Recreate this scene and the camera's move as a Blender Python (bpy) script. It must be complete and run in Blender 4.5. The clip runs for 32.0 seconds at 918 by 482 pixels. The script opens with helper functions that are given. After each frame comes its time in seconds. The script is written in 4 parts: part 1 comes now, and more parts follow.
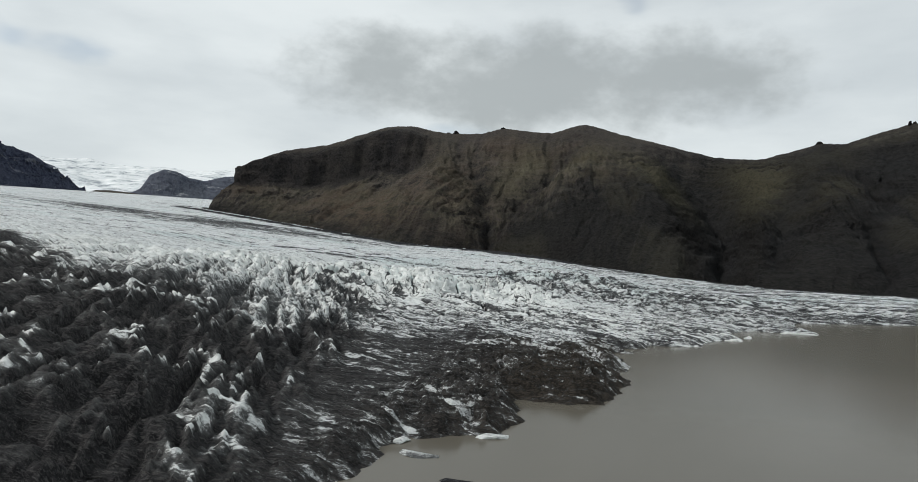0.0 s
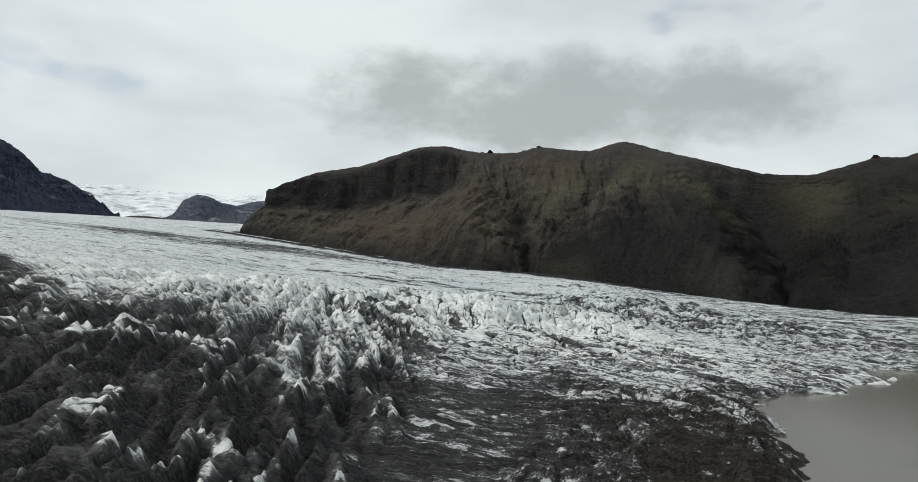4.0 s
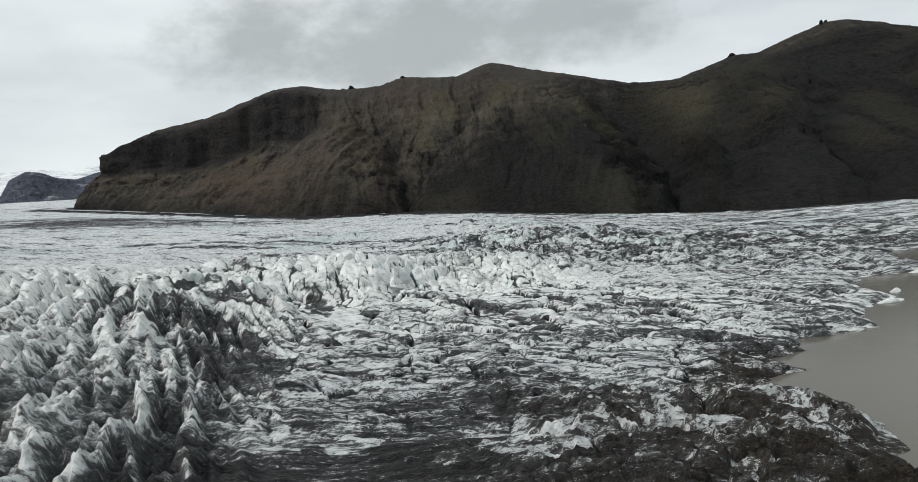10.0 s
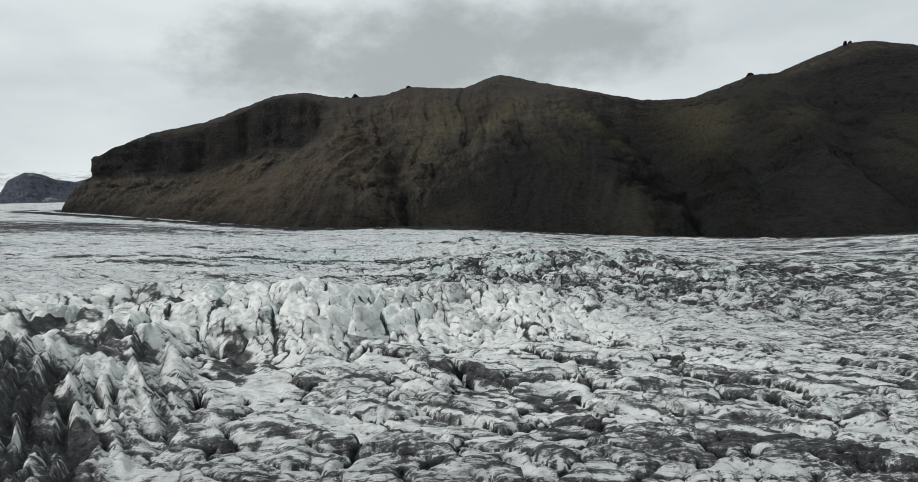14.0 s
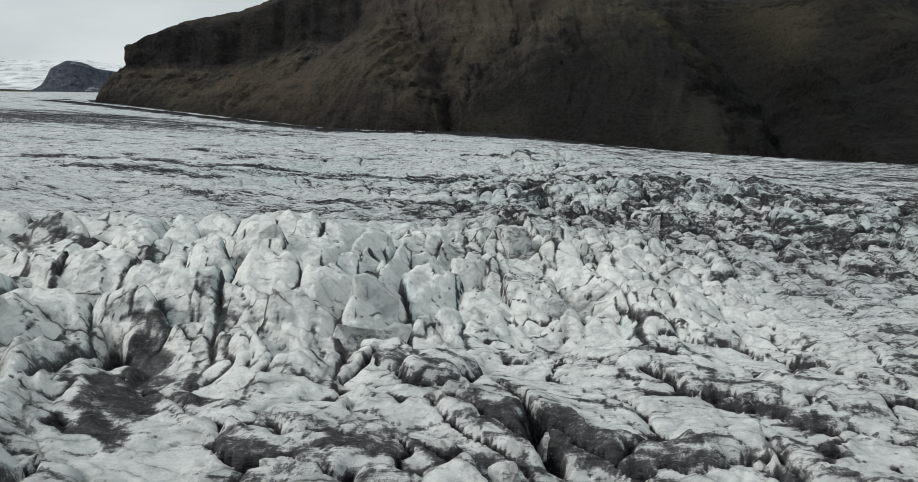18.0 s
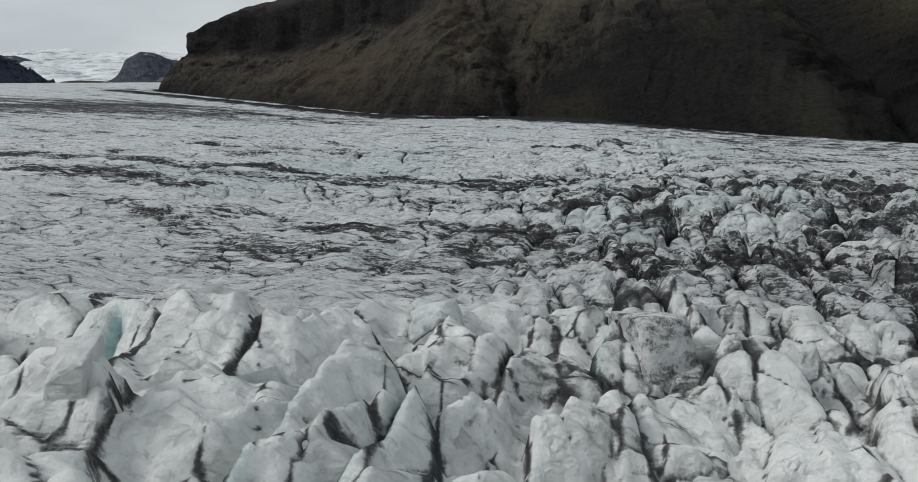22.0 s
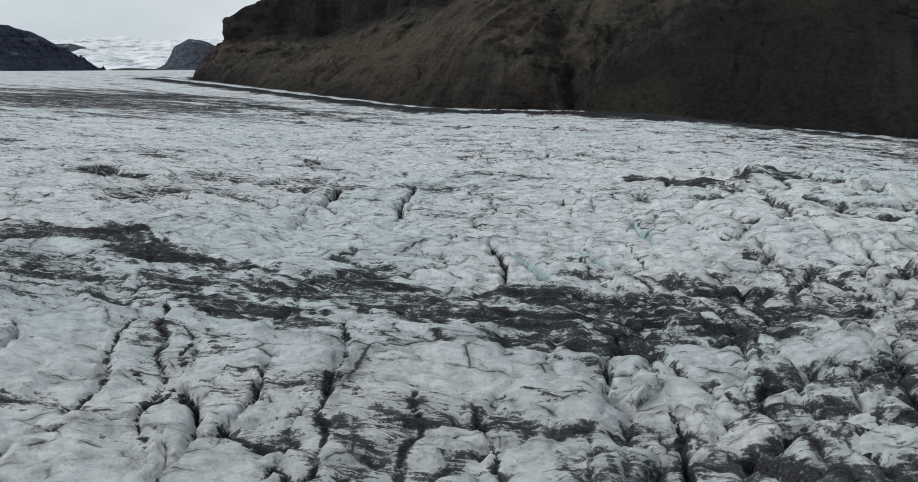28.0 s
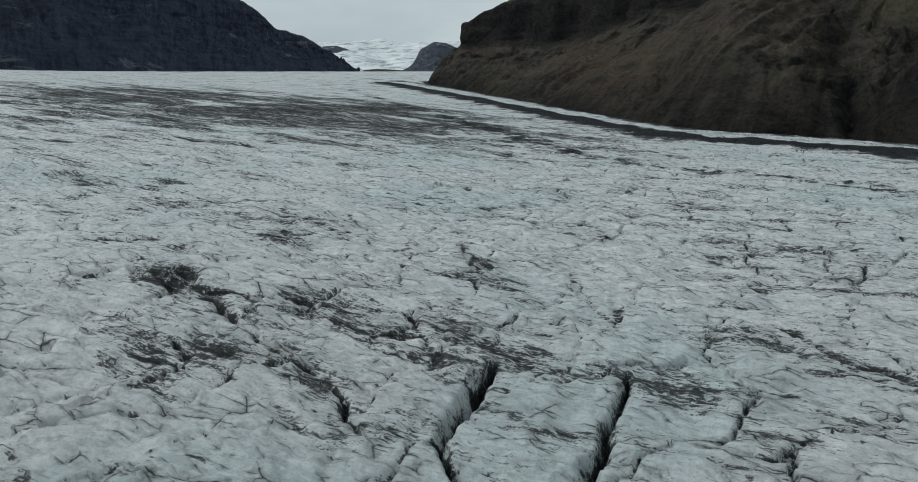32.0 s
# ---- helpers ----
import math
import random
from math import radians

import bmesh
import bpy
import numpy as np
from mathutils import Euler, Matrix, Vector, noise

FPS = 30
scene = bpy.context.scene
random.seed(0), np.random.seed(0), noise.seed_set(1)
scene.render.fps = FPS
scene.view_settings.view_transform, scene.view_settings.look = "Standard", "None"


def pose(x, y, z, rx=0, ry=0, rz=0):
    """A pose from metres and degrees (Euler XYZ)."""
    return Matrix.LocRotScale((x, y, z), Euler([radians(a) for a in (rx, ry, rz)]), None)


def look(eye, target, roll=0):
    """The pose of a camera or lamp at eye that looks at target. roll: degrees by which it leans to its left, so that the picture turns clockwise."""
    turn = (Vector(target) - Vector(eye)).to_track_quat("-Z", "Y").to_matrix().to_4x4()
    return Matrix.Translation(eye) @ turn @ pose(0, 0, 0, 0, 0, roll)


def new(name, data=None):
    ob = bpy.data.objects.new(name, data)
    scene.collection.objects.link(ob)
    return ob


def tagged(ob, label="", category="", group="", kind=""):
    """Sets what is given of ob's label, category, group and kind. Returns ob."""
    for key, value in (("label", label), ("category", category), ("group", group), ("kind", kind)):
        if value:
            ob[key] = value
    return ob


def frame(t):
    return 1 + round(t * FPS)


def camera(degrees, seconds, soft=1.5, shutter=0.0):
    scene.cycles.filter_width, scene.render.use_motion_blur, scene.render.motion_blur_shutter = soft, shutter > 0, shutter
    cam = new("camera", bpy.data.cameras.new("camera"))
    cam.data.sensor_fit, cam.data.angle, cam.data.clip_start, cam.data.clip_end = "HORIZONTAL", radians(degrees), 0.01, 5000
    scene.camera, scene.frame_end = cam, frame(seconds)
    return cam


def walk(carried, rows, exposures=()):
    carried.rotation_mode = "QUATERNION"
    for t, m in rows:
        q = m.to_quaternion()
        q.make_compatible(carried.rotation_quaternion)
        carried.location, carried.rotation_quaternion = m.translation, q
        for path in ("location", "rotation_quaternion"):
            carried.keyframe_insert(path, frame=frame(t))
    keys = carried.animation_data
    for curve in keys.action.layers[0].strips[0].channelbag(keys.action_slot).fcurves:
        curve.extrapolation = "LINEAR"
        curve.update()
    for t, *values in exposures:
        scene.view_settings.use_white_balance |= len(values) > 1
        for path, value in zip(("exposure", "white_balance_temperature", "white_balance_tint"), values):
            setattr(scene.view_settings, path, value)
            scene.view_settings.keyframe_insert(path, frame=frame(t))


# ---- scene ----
cam = camera(69.0, 32.0, soft=0.6)
PATH = [
    (0, (-0.064, 1.94, 29.434), (-0.066, 3.94, 29.418), 2.6),
    (0.5, (-1.655, 6.452, 29.646), (-1.692, 8.451, 29.632), 3.3),
    (1, (-3.569, 11.11, 29.665), (-3.636, 13.108, 29.657), 3.7),
    (1.5, (-5.418, 15.416, 29.699), (-5.515, 17.413, 29.697), 3.9),
    (2, (-7.175, 19.737, 29.438), (-7.299, 21.733, 29.445), 3.8),
    (2.5, (-8.956, 23.551, 29.402), (-9.109, 25.545, 29.417), 3.5),
    (4.5, (-12.026, 44.373, 28.02), (-12.068, 46.371, 28.078), 1.2),
    (5, (-12.911, 48.569, 28.05), (-12.892, 50.568, 28.113), 0.3),
    (5.5, (-13.438, 52.843, 28.134), (-13.372, 54.841, 28.194), -0.6),
    (6, (-13.566, 57.746, 28.074), (-13.459, 59.742, 28.135), -1.3),
    (6.5, (-13.732, 62.442, 28.218), (-13.586, 64.436, 28.272), -2.2),
    (7, (-13.649, 67.55, 28.106), (-13.474, 69.542, 28.152), -2.8),
    (7.5, (-13.422, 72.458, 28.04), (-13.227, 74.448, 27.989), -3.4),
    (8, (-12.741, 77.829, 28.167), (-12.518, 79.813, 28.053), -3.9),
    (8.5, (-12.061, 83.008, 28.229), (-11.792, 84.986, 28.101), -4.4),
    (9, (-11.105, 88.549, 28.055), (-10.842, 90.526, 27.919), -4.7),
    (9.5, (-10.005, 93.886, 27.799), (-9.749, 95.865, 27.658), -4.9),
    (10, (-8.623, 99.329, 27.672), (-8.362, 101.307, 27.532), -5.1),
    (10.5, (-7.44, 104.553, 27.512), (-7.172, 106.53, 27.375), -5.1),
    (11, (-6.278, 109.973, 27.281), (-6.003, 111.95, 27.147), -5.0),
    (11.5, (-5.295, 115.083, 27.139), (-5.013, 117.059, 27.012), -4.7),
    (12, (-4.362, 120.098, 27.073), (-4.077, 122.075, 26.954), -4.5),
    (12.5, (-3.453, 125.037, 27.079), (-3.17, 127.014, 26.967), -4.2),
    (13, (-2.607, 130.215, 26.925), (-2.331, 132.193, 26.821), -3.8),
    (13.5, (-1.873, 135.206, 26.902), (-1.606, 137.186, 26.804), -3.5),
    (14, (-1.137, 140.208, 26.886), (-0.883, 142.19, 26.793), -3.2),
    (14.5, (-0.622, 145.37, 26.833), (-0.386, 147.351, 26.689), -2.8),
    (16.5, (0.546, 164.414, 27.409), (0.71, 166.376, 27.055), -1.4),
    (17, (0.723, 170.086, 27.28), (0.874, 172.047, 26.92), -1.1),
    (17.5, (0.921, 176.047, 27.108), (1.058, 178.009, 26.744), -1.1),
    (18, (1.123, 181.766, 27.108), (1.245, 183.728, 26.74), -1.1),
    (18.5, (1.286, 187.404, 27.013), (1.394, 189.365, 26.633), -1.1),
    (19, (1.345, 193.047, 27.027), (1.439, 195.0, 26.607), -1.1),
    (19.5, (1.595, 198.399, 26.865), (1.672, 200.354, 26.448), -1.1),
    (20, (1.832, 203.851, 26.736), (1.893, 205.807, 26.325), -1.2),
    (20.5, (2.038, 209.168, 26.71), (2.081, 211.126, 26.304), -1.3),
    (21, (2.327, 214.622, 26.65), (2.34, 216.58, 26.243), -1.6),
    (21.5, (2.621, 220.007, 26.572), (2.555, 221.964, 26.165), -1.8),
    (22, (2.68, 224.882, 26.319), (2.608, 226.839, 25.913), -2.0),
    (22.5, (2.779, 230.171, 26.253), (2.68, 232.126, 25.845), -2.1),
    (23, (2.892, 235.348, 26.192), (2.736, 237.299, 25.781), -2.3),
    (23.5, (2.98, 240.529, 26.122), (2.777, 242.475, 25.708), -2.4),
    (24, (3.008, 245.931, 25.943), (2.794, 247.875, 25.527), -2.4),
    (24.5, (2.95, 251.148, 25.888), (2.739, 253.092, 25.47), -2.4),
    (25, (2.82, 256.423, 25.91), (2.609, 258.367, 25.49), -2.3),
    (25.5, (2.723, 261.306, 26.187), (2.509, 263.248, 25.762), -2.3),
    (27.5, (1.867, 283.914, 27.552), (1.653, 285.855, 27.119), -2.2),
    (28, (1.418, 289.424, 28.269), (1.205, 291.364, 27.833), -1.9),
    (28.5, (0.902, 295.029, 29.137), (0.692, 296.969, 28.696), -1.7),
    (29, (0.214, 300.816, 30.025), (-0.088, 302.743, 29.583), -1.7),
    (29.5, (-0.484, 306.721, 31.089), (-0.933, 308.62, 30.649), -1.6),
    (30, (-1.271, 312.458, 32.163), (-1.809, 314.334, 31.726), -1.4),
    (30.5, (-2.168, 318.126, 33.255), (-2.781, 319.98, 32.821), -1.3),
    (31, (-3.128, 323.273, 34.397), (-3.809, 325.104, 33.969), -0.9),
    (31.5, (-4.438, 328.497, 35.338), (-5.202, 330.296, 34.914), -0.7),
    (32, (-6.009, 333.27, 36.374), (-6.847, 335.037, 35.954), -0.5),
]
EXPOSURES = [(0, 0.0, 6500, 10), (10, 0.06, 6500, 10), (14.5, -0.08, 6500, 10), (17, -0.10, 6500, 9), (19, -0.30, 6450, 10), (22, -0.38, 6400, 12), (25, -0.34, 6300, 11), (28, -0.14, 6250, 11), (30, -0.22, 6200, 8), (32, -0.46, 6150, 5)]
walk(cam, [(t, look(eye, target, roll)) for t, eye, target, roll in PATH], EXPOSURES)
SUN_AZ, SUN_EL, SUN_POWER = -100.0, 38.0, 2.1

# ---- world and light ----
def build_world():
    w = bpy.data.worlds.new("world")
    scene.world = w
    w.use_nodes = True
    nt = w.node_tree
    n, l = nt.nodes, nt.links
    n.clear()
    out = n.new("ShaderNodeOutputWorld")
    bg = n.new("ShaderNodeBackground")
    bg.inputs["Strength"].default_value = 1.0
    sky = n.new("ShaderNodeTexSky")
    sky.sky_type = "NISHITA"
    sky.sun_disc = False
    sky.sun_elevation, sky.sun_rotation = radians(SUN_EL), radians(SUN_AZ)
    dim = n.new("ShaderNodeMix")
    dim.data_type = "RGBA"
    dim.blend_type = "MULTIPLY"
    dim.inputs["Factor"].default_value = 1.0
    dim.inputs["B"].default_value = (0.10, 0.10, 0.10, 1)
    l.new(sky.outputs[0], dim.inputs["A"])
    tc = n.new("ShaderNodeTexCoord")

    def noise_tex(scale, detail, stretch, rough=0.55, off=(0, 0, 0)):
        m = n.new("ShaderNodeMapping")
        m.inputs["Scale"].default_value = (1, 1, stretch)
        m.inputs["Location"].default_value = off
        l.new(tc.outputs["Generated"], m.inputs["Vector"])
        t = n.new("ShaderNodeTexNoise")
        t.inputs["Scale"].default_value = scale
        t.inputs["Detail"].default_value = detail
        t.inputs["Roughness"].default_value = rough
        l.new(m.outputs[0], t.inputs["Vector"])
        return t

    def ramp(src, a, b, ca=(0, 0, 0, 1), cb=(1, 1, 1, 1)):
        r = n.new("ShaderNodeValToRGB")
        r.color_ramp.interpolation = "EASE"
        r.color_ramp.elements[0].position, r.color_ramp.elements[1].position = a, b
        r.color_ramp.elements[0].color, r.color_ramp.elements[1].color = ca, cb
        l.new(src, r.inputs[0])
        return r

    def math_node(op, a, b=None):
        m = n.new("ShaderNodeMath")
        m.operation = op
        for k, v in enumerate((a, b)):
            if v is None:
                continue
            if isinstance(v, (int, float)):
                m.inputs[k].default_value = v
            else:
                l.new(v, m.inputs[k])
        return m.outputs[0]

    # cloud deck: bright stratus with soft grey folds
    folds = noise_tex(2.6, 6, 3.2, 0.5, (0.3, 0.1, 0))
    deck = ramp(folds.outputs["Fac"], 0.30, 0.72, (0.80, 0.855, 0.865, 1), (0.60, 0.655, 0.68, 1))
    # one darker bank of cloud over the ridge
    warp = noise_tex(7.0, 5, 1.6, 0.6)
    sep = n.new("ShaderNodeSeparateXYZ")
    l.new(tc.outputs["Generated"], sep.inputs[0])
    dx = math_node("DIVIDE", math_node("SUBTRACT", sep.outputs["X"], 0.11), 0.34)
    dz = math_node("DIVIDE", math_node("SUBTRACT", sep.outputs["Z"], 0.225), 0.075)
    rr = math_node("ADD", math_node("MULTIPLY", dx, dx), math_node("MULTIPLY", dz, dz))
    ww = math_node("MULTIPLY", math_node("SUBTRACT", warp.outputs["Fac"], 0.5), 3.4)
    bank = ramp(math_node("ADD", math_node("MULTIPLY", math_node("ADD", rr, ww), 0.5), 0.0), 0.02, 0.74, (1, 1, 1, 1), (0, 0, 0, 1))
    front = ramp(sep.outputs["Y"], 0.45, 0.65)
    amt = math_node("MULTIPLY", math_node("MULTIPLY", bank.outputs[0], front.outputs[0]), 0.85)
    mix = n.new("ShaderNodeMix")
    mix.data_type = "RGBA"
    l.new(amt, mix.inputs["Factor"])
    l.new(deck.outputs[0], mix.inputs["A"])
    mix.inputs["B"].default_value = (0.385, 0.42, 0.425, 1)
    # small gap of blue
    gap = noise_tex(3.1, 4, 2.2, 0.5, (5.2, 1.7, 0.4))
    hole = ramp(gap.outputs["Fac"], 0.60, 0.70, (0.96, 0.96, 0.96, 1), (0.55, 0.55, 0.55, 1))
    mix2 = n.new("ShaderNodeMix")
    mix2.data_type = "RGBA"
    l.new(hole.outputs[0], mix2.inputs["Factor"])
    l.new(dim.outputs["Result"], mix2.inputs["A"])
    l.new(mix.outputs["Result"], mix2.inputs["B"])
    l.new(mix2.outputs["Result"], bg.inputs["Color"])
    l.new(bg.outputs[0], out.inputs[0])


build_world()
sun = new("sun", bpy.data.lights.new("sun", "SUN"))
sun.data.energy, sun.data.angle, sun.data.color = SUN_POWER, radians(18), (1.0, 0.97, 0.93)
sa, se = radians(SUN_AZ), radians(SUN_EL)
sun.matrix_world = look((0, 0, 500), (-math.sin(sa) * math.cos(se), -math.cos(sa) * math.cos(se), 500 - math.sin(se)))


# ---- materials ----
class Mat:
    """Short hand for building a node material."""

    def __init__(self, name):
        self.m = bpy.data.materials.new(name)
        self.m.use_nodes = True
        self.n, self.l = self.m.node_tree.nodes, self.m.node_tree.links
        self.b = self.n["Principled BSDF"]
        self.at = self.n.new("ShaderNodeNewGeometry").outputs["Position"]

    def put(self, socket, v):
        if isinstance(v, (int, float)):
            socket.default_value = v
        elif isinstance(v, tuple):
            socket.default_value = (*v, 1) if len(v) == 3 and len(socket.default_value) == 4 else v
        else:
            self.l.new(v, socket)

    def coords(self, scale=(1, 1, 1), rot=0.0):
        m = self.n.new("ShaderNodeMapping")
        m.inputs["Scale"].default_value = scale
        m.inputs["Rotation"].default_value = (0, 0, radians(rot))
        self.l.new(self.at, m.inputs["Vector"])
        return m.outputs[0]

    def noise(self, scale, detail=5, rough=0.55, vec=None, dist=0.0):
        t = self.n.new("ShaderNodeTexNoise")
        t.inputs["Scale"].default_value, t.inputs["Detail"].default_value = scale, detail
        t.inputs["Roughness"].default_value, t.inputs["Distortion"].default_value = rough, dist
        self.l.new(vec or self.at, t.inputs["Vector"])
        return t.outputs["Fac"]

    def voronoi(self, scale, feature="DISTANCE_TO_EDGE", vec=None):
        t = self.n.new("ShaderNodeTexVoronoi")
        t.feature = feature
        t.inputs["Scale"].default_value = scale
        self.l.new(vec or self.at, t.inputs["Vector"])
        return t.outputs["Distance"]

    def attr(self, name):
        t = self.n.new("ShaderNodeAttribute")
        t.attribute_name = name
        return t.outputs["Fac"]

    def ramp(self, src, stops):
        r = self.n.new("ShaderNodeValToRGB")
        e = r.color_ramp.elements
        while len(e) < len(stops):
            e.new(0.5)
        for k, (p, c) in enumerate(stops):
            e[k].position = p
            e[k].color = (c, c, c, 1) if isinstance(c, (int, float)) else (*c, 1)
        self.l.new(src, r.inputs[0])
        return r.outputs[0]

    def mix(self, f, a, b, mode="MIX"):
        m = self.n.new("ShaderNodeMix")
        m.data_type, m.blend_type = "RGBA", mode
        self.put(m.inputs["Factor"], f), self.put(m.inputs["A"], a), self.put(m.inputs["B"], b)
        return m.outputs["Result"]

    def math(self, op, a, b=0.0, clamp=False):
        m = self.n.new("ShaderNodeMath")
        m.operation, m.use_clamp = op, clamp
        self.put(m.inputs[0], a), self.put(m.inputs[1], b)
        return m.outputs[0]

    def slope(self):
        g = self.n.new("ShaderNodeNewGeometry")
        s = self.n.new("ShaderNodeSeparateXYZ")
        self.l.new(g.outputs["Normal"], s.inputs[0])
        return s.outputs["Z"]

    def bump(self, h, strength, dist):
        b = self.n.new("ShaderNodeBump")
        b.inputs["Strength"].default_value, b.inputs["Distance"].default_value = strength, dist
        self.l.new(h, b.inputs["Height"])
        self.l.new(b.outputs[0], self.b.inputs["Normal"])

    def set(self, **kw):
        for k, v in kw.items():
            self.put(self.b.inputs[k.replace("_", " ")], v)
        return self.m


def mat_ice():
    m = Mat("glacier_ice")
    fine = m.noise(1.5, 10, 0.74)
    mid = m.noise(0.13, 7, 0.62)
    grain = m.noise(7.0, 4, 0.7)
    plain = m.attr("plain")
    clean = m.attr("clean")
    less = m.math("SUBTRACT", 1.0, m.math("MULTIPLY", clean, 0.62))
    # long streaks that follow the flow of the ice, broad and fine
    broad = m.mix(plain, m.noise(1.0, 8, 0.66, m.coords((0.085, 0.95, 0.7), 24), 0.5), m.noise(1.0, 8, 0.66, m.coords((0.075, 0.85, 0.6), 9), 0.9))
    thin = m.mix(plain, m.noise(1.0, 8, 0.70, m.coords((0.55, 3.4, 2.0), 27), 1.1), m.noise(1.0, 8, 0.70, m.coords((0.60, 3.2, 2.0), 24), 1.3))
    coarse = m.noise(1.0, 8, 0.68, m.coords((0.030, 0.085, 0.05), 9), 0.7)
    ice = m.ramp(mid, [(0.25, (0.70, 0.735, 0.735)), (0.5, (0.81, 0.835, 0.835)), (0.75, (0.89, 0.905, 0.90))])
    ice = m.mix(plain, ice, m.ramp(mid, [(0.25, (0.74, 0.775, 0.785)), (0.5, (0.83, 0.855, 0.86)), (0.75, (0.90, 0.915, 0.915))]))
    ice = m.mix(m.math("MULTIPLY", clean, 0.75), ice, m.ramp(mid, [(0.25, (0.70, 0.725, 0.695)), (0.75, (0.89, 0.90, 0.865))]))
    ice = m.mix(m.attr("blue"), ice, (0.43, 0.64, 0.64))
    ice = m.mix(m.math("MULTIPLY", m.ramp(fine, [(0.40, 0.34), (0.52, 0.0)]), less), ice, (0.30, 0.32, 0.325))
    ice = m.mix(m.math("MULTIPLY", m.ramp(grain, [(0.36, 0.24), (0.46, 0.0)]), less), ice, (0.22, 0.235, 0.24))

    smudge = m.noise(1.0, 7, 0.7, m.coords((0.28, 0.85, 0.5), 16), 1.2)
    ice = m.mix(m.math("MULTIPLY", m.ramp(smudge, [(0.40, 0.75), (0.52, 0.0)]), m.math("MULTIPLY", less, 0.55)), ice, (0.38, 0.405, 0.415))

    # hairline cracks with black grit in them, at three sizes
    def hair(scale, rot, stretch, width, amount, cut):
        bent = m.n.new("ShaderNodeMix")
        bent.data_type, bent.blend_type = "RGBA", "ADD"
        bent.inputs["Factor"].default_value = 1.0
        t = m.n.new("ShaderNodeTexNoise")
        t.inputs["Scale"].default_value, t.inputs["Detail"].default_value = scale * 1.6, 5
        m.l.new(m.at, t.inputs["Vector"])
        sub = m.n.new("ShaderNodeVectorMath")
        sub.operation = "SCALE"
        sub.inputs["Scale"].default_value = 0.16 / scale
        m.l.new(t.outputs["Color"], sub.inputs[0])
        add = m.n.new("ShaderNodeVectorMath")
        add.operation = "ADD"
        m.l.new(m.at, add.inputs[0]), m.l.new(sub.outputs[0], add.inputs[1])
        mp = m.n.new("ShaderNodeMapping")
        mp.inputs["Rotation"].default_value = (0, 0, radians(rot))
        mp.inputs["Scale"].default_value = (scale / stretch, scale, 0)
        m.l.new(add.outputs[0], mp.inputs["Vector"])
        v = m.n.new("ShaderNodeTexVoronoi")
        v.feature, v.voronoi_dimensions = "DISTANCE_TO_EDGE", "2D"
        v.inputs["Scale"].default_value = 1.0
        m.l.new(mp.outputs[0], v.inputs["Vector"])
        jit = m.math("MULTIPLY", v.outputs["Distance"], m.ramp(fine, [(0.35, 0.35), (0.65, 2.2)]))
        line = m.ramp(jit, [(0.0, 1.0), (width * 0.6, 0.9), (width * 1.3, 0.40), (width * 7, 0.0)])
        some = m.ramp(m.noise(scale * 0.55, 4, 0.6), [(cut, 0.0), (cut + 0.13, 1.0)])
        return m.math("MULTIPLY", m.math("MULTIPLY", line, some), amount)

    h1 = hair(0.10, 62, 3.0, 0.0075, 0.95, 0.50)
    h2 = hair(0.24, -32, 3.0, 0.012, 0.95, 0.50)
    h3 = m.math("MULTIPLY", hair(0.70, -25, 2.6, 0.024, 0.9, 0.46), less)
    hairs = m.math("MAXIMUM", m.math("MAXIMUM", h1, h2), h3)
    # ash and grit, with the darkened hollows: the mapped cover, broken up by streak and grain
    parts = [m.math("MULTIPLY", m.math("SUBTRACT", n, 0.5), k) for n, k in ((coarse, m.math("MULTIPLY", plain, 0.65)), (thin, m.math("MULTIPLY", m.math("MULTIPLY", less, less), 1.25)), (fine, m.math("MULTIPLY", less, 1.15)), (broad, m.math("MULTIPLY", less, 1.15)), (grain, m.math("MULTIPLY", less, 0.45)))]
    q = m.attr("dirt_shade")
    for p in parts:
        q = m.math("ADD", q, p)
    cover = m.ramp(q, [(0.18, 0.0), (0.29, 0.14), (0.37, 0.68), (0.45, 0.92), (0.66, 1.0)])
    cover = m.math("MAXIMUM", cover, hairs)
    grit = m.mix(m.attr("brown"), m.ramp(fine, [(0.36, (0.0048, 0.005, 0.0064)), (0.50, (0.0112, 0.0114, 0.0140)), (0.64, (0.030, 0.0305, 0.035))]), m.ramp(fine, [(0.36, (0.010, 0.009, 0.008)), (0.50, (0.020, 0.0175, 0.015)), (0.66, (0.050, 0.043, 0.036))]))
    # paler streaks where the ash lies thin
    grit = m.mix(m.ramp(thin, [(0.50, 0.0), (0.60, 0.75)]), grit, m.mix(m.attr("brown"), (0.085, 0.087, 0.088), (0.078, 0.066, 0.053)))
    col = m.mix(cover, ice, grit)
    relief = m.math("ADD", m.math("MULTIPLY", fine, 0.75), m.math("MULTIPLY", grain, 0.25))
    relief = m.math("ADD", relief, m.math("MULTIPLY", thin, m.math("MULTIPLY", less, 0.35)))
    relief = m.math("ADD", relief, m.math("MULTIPLY", broad, 0.5))
    relief = m.math("SUBTRACT", relief, m.math("MULTIPLY", hairs, 0.35))
    relief = m.math("MULTIPLY", relief, less)


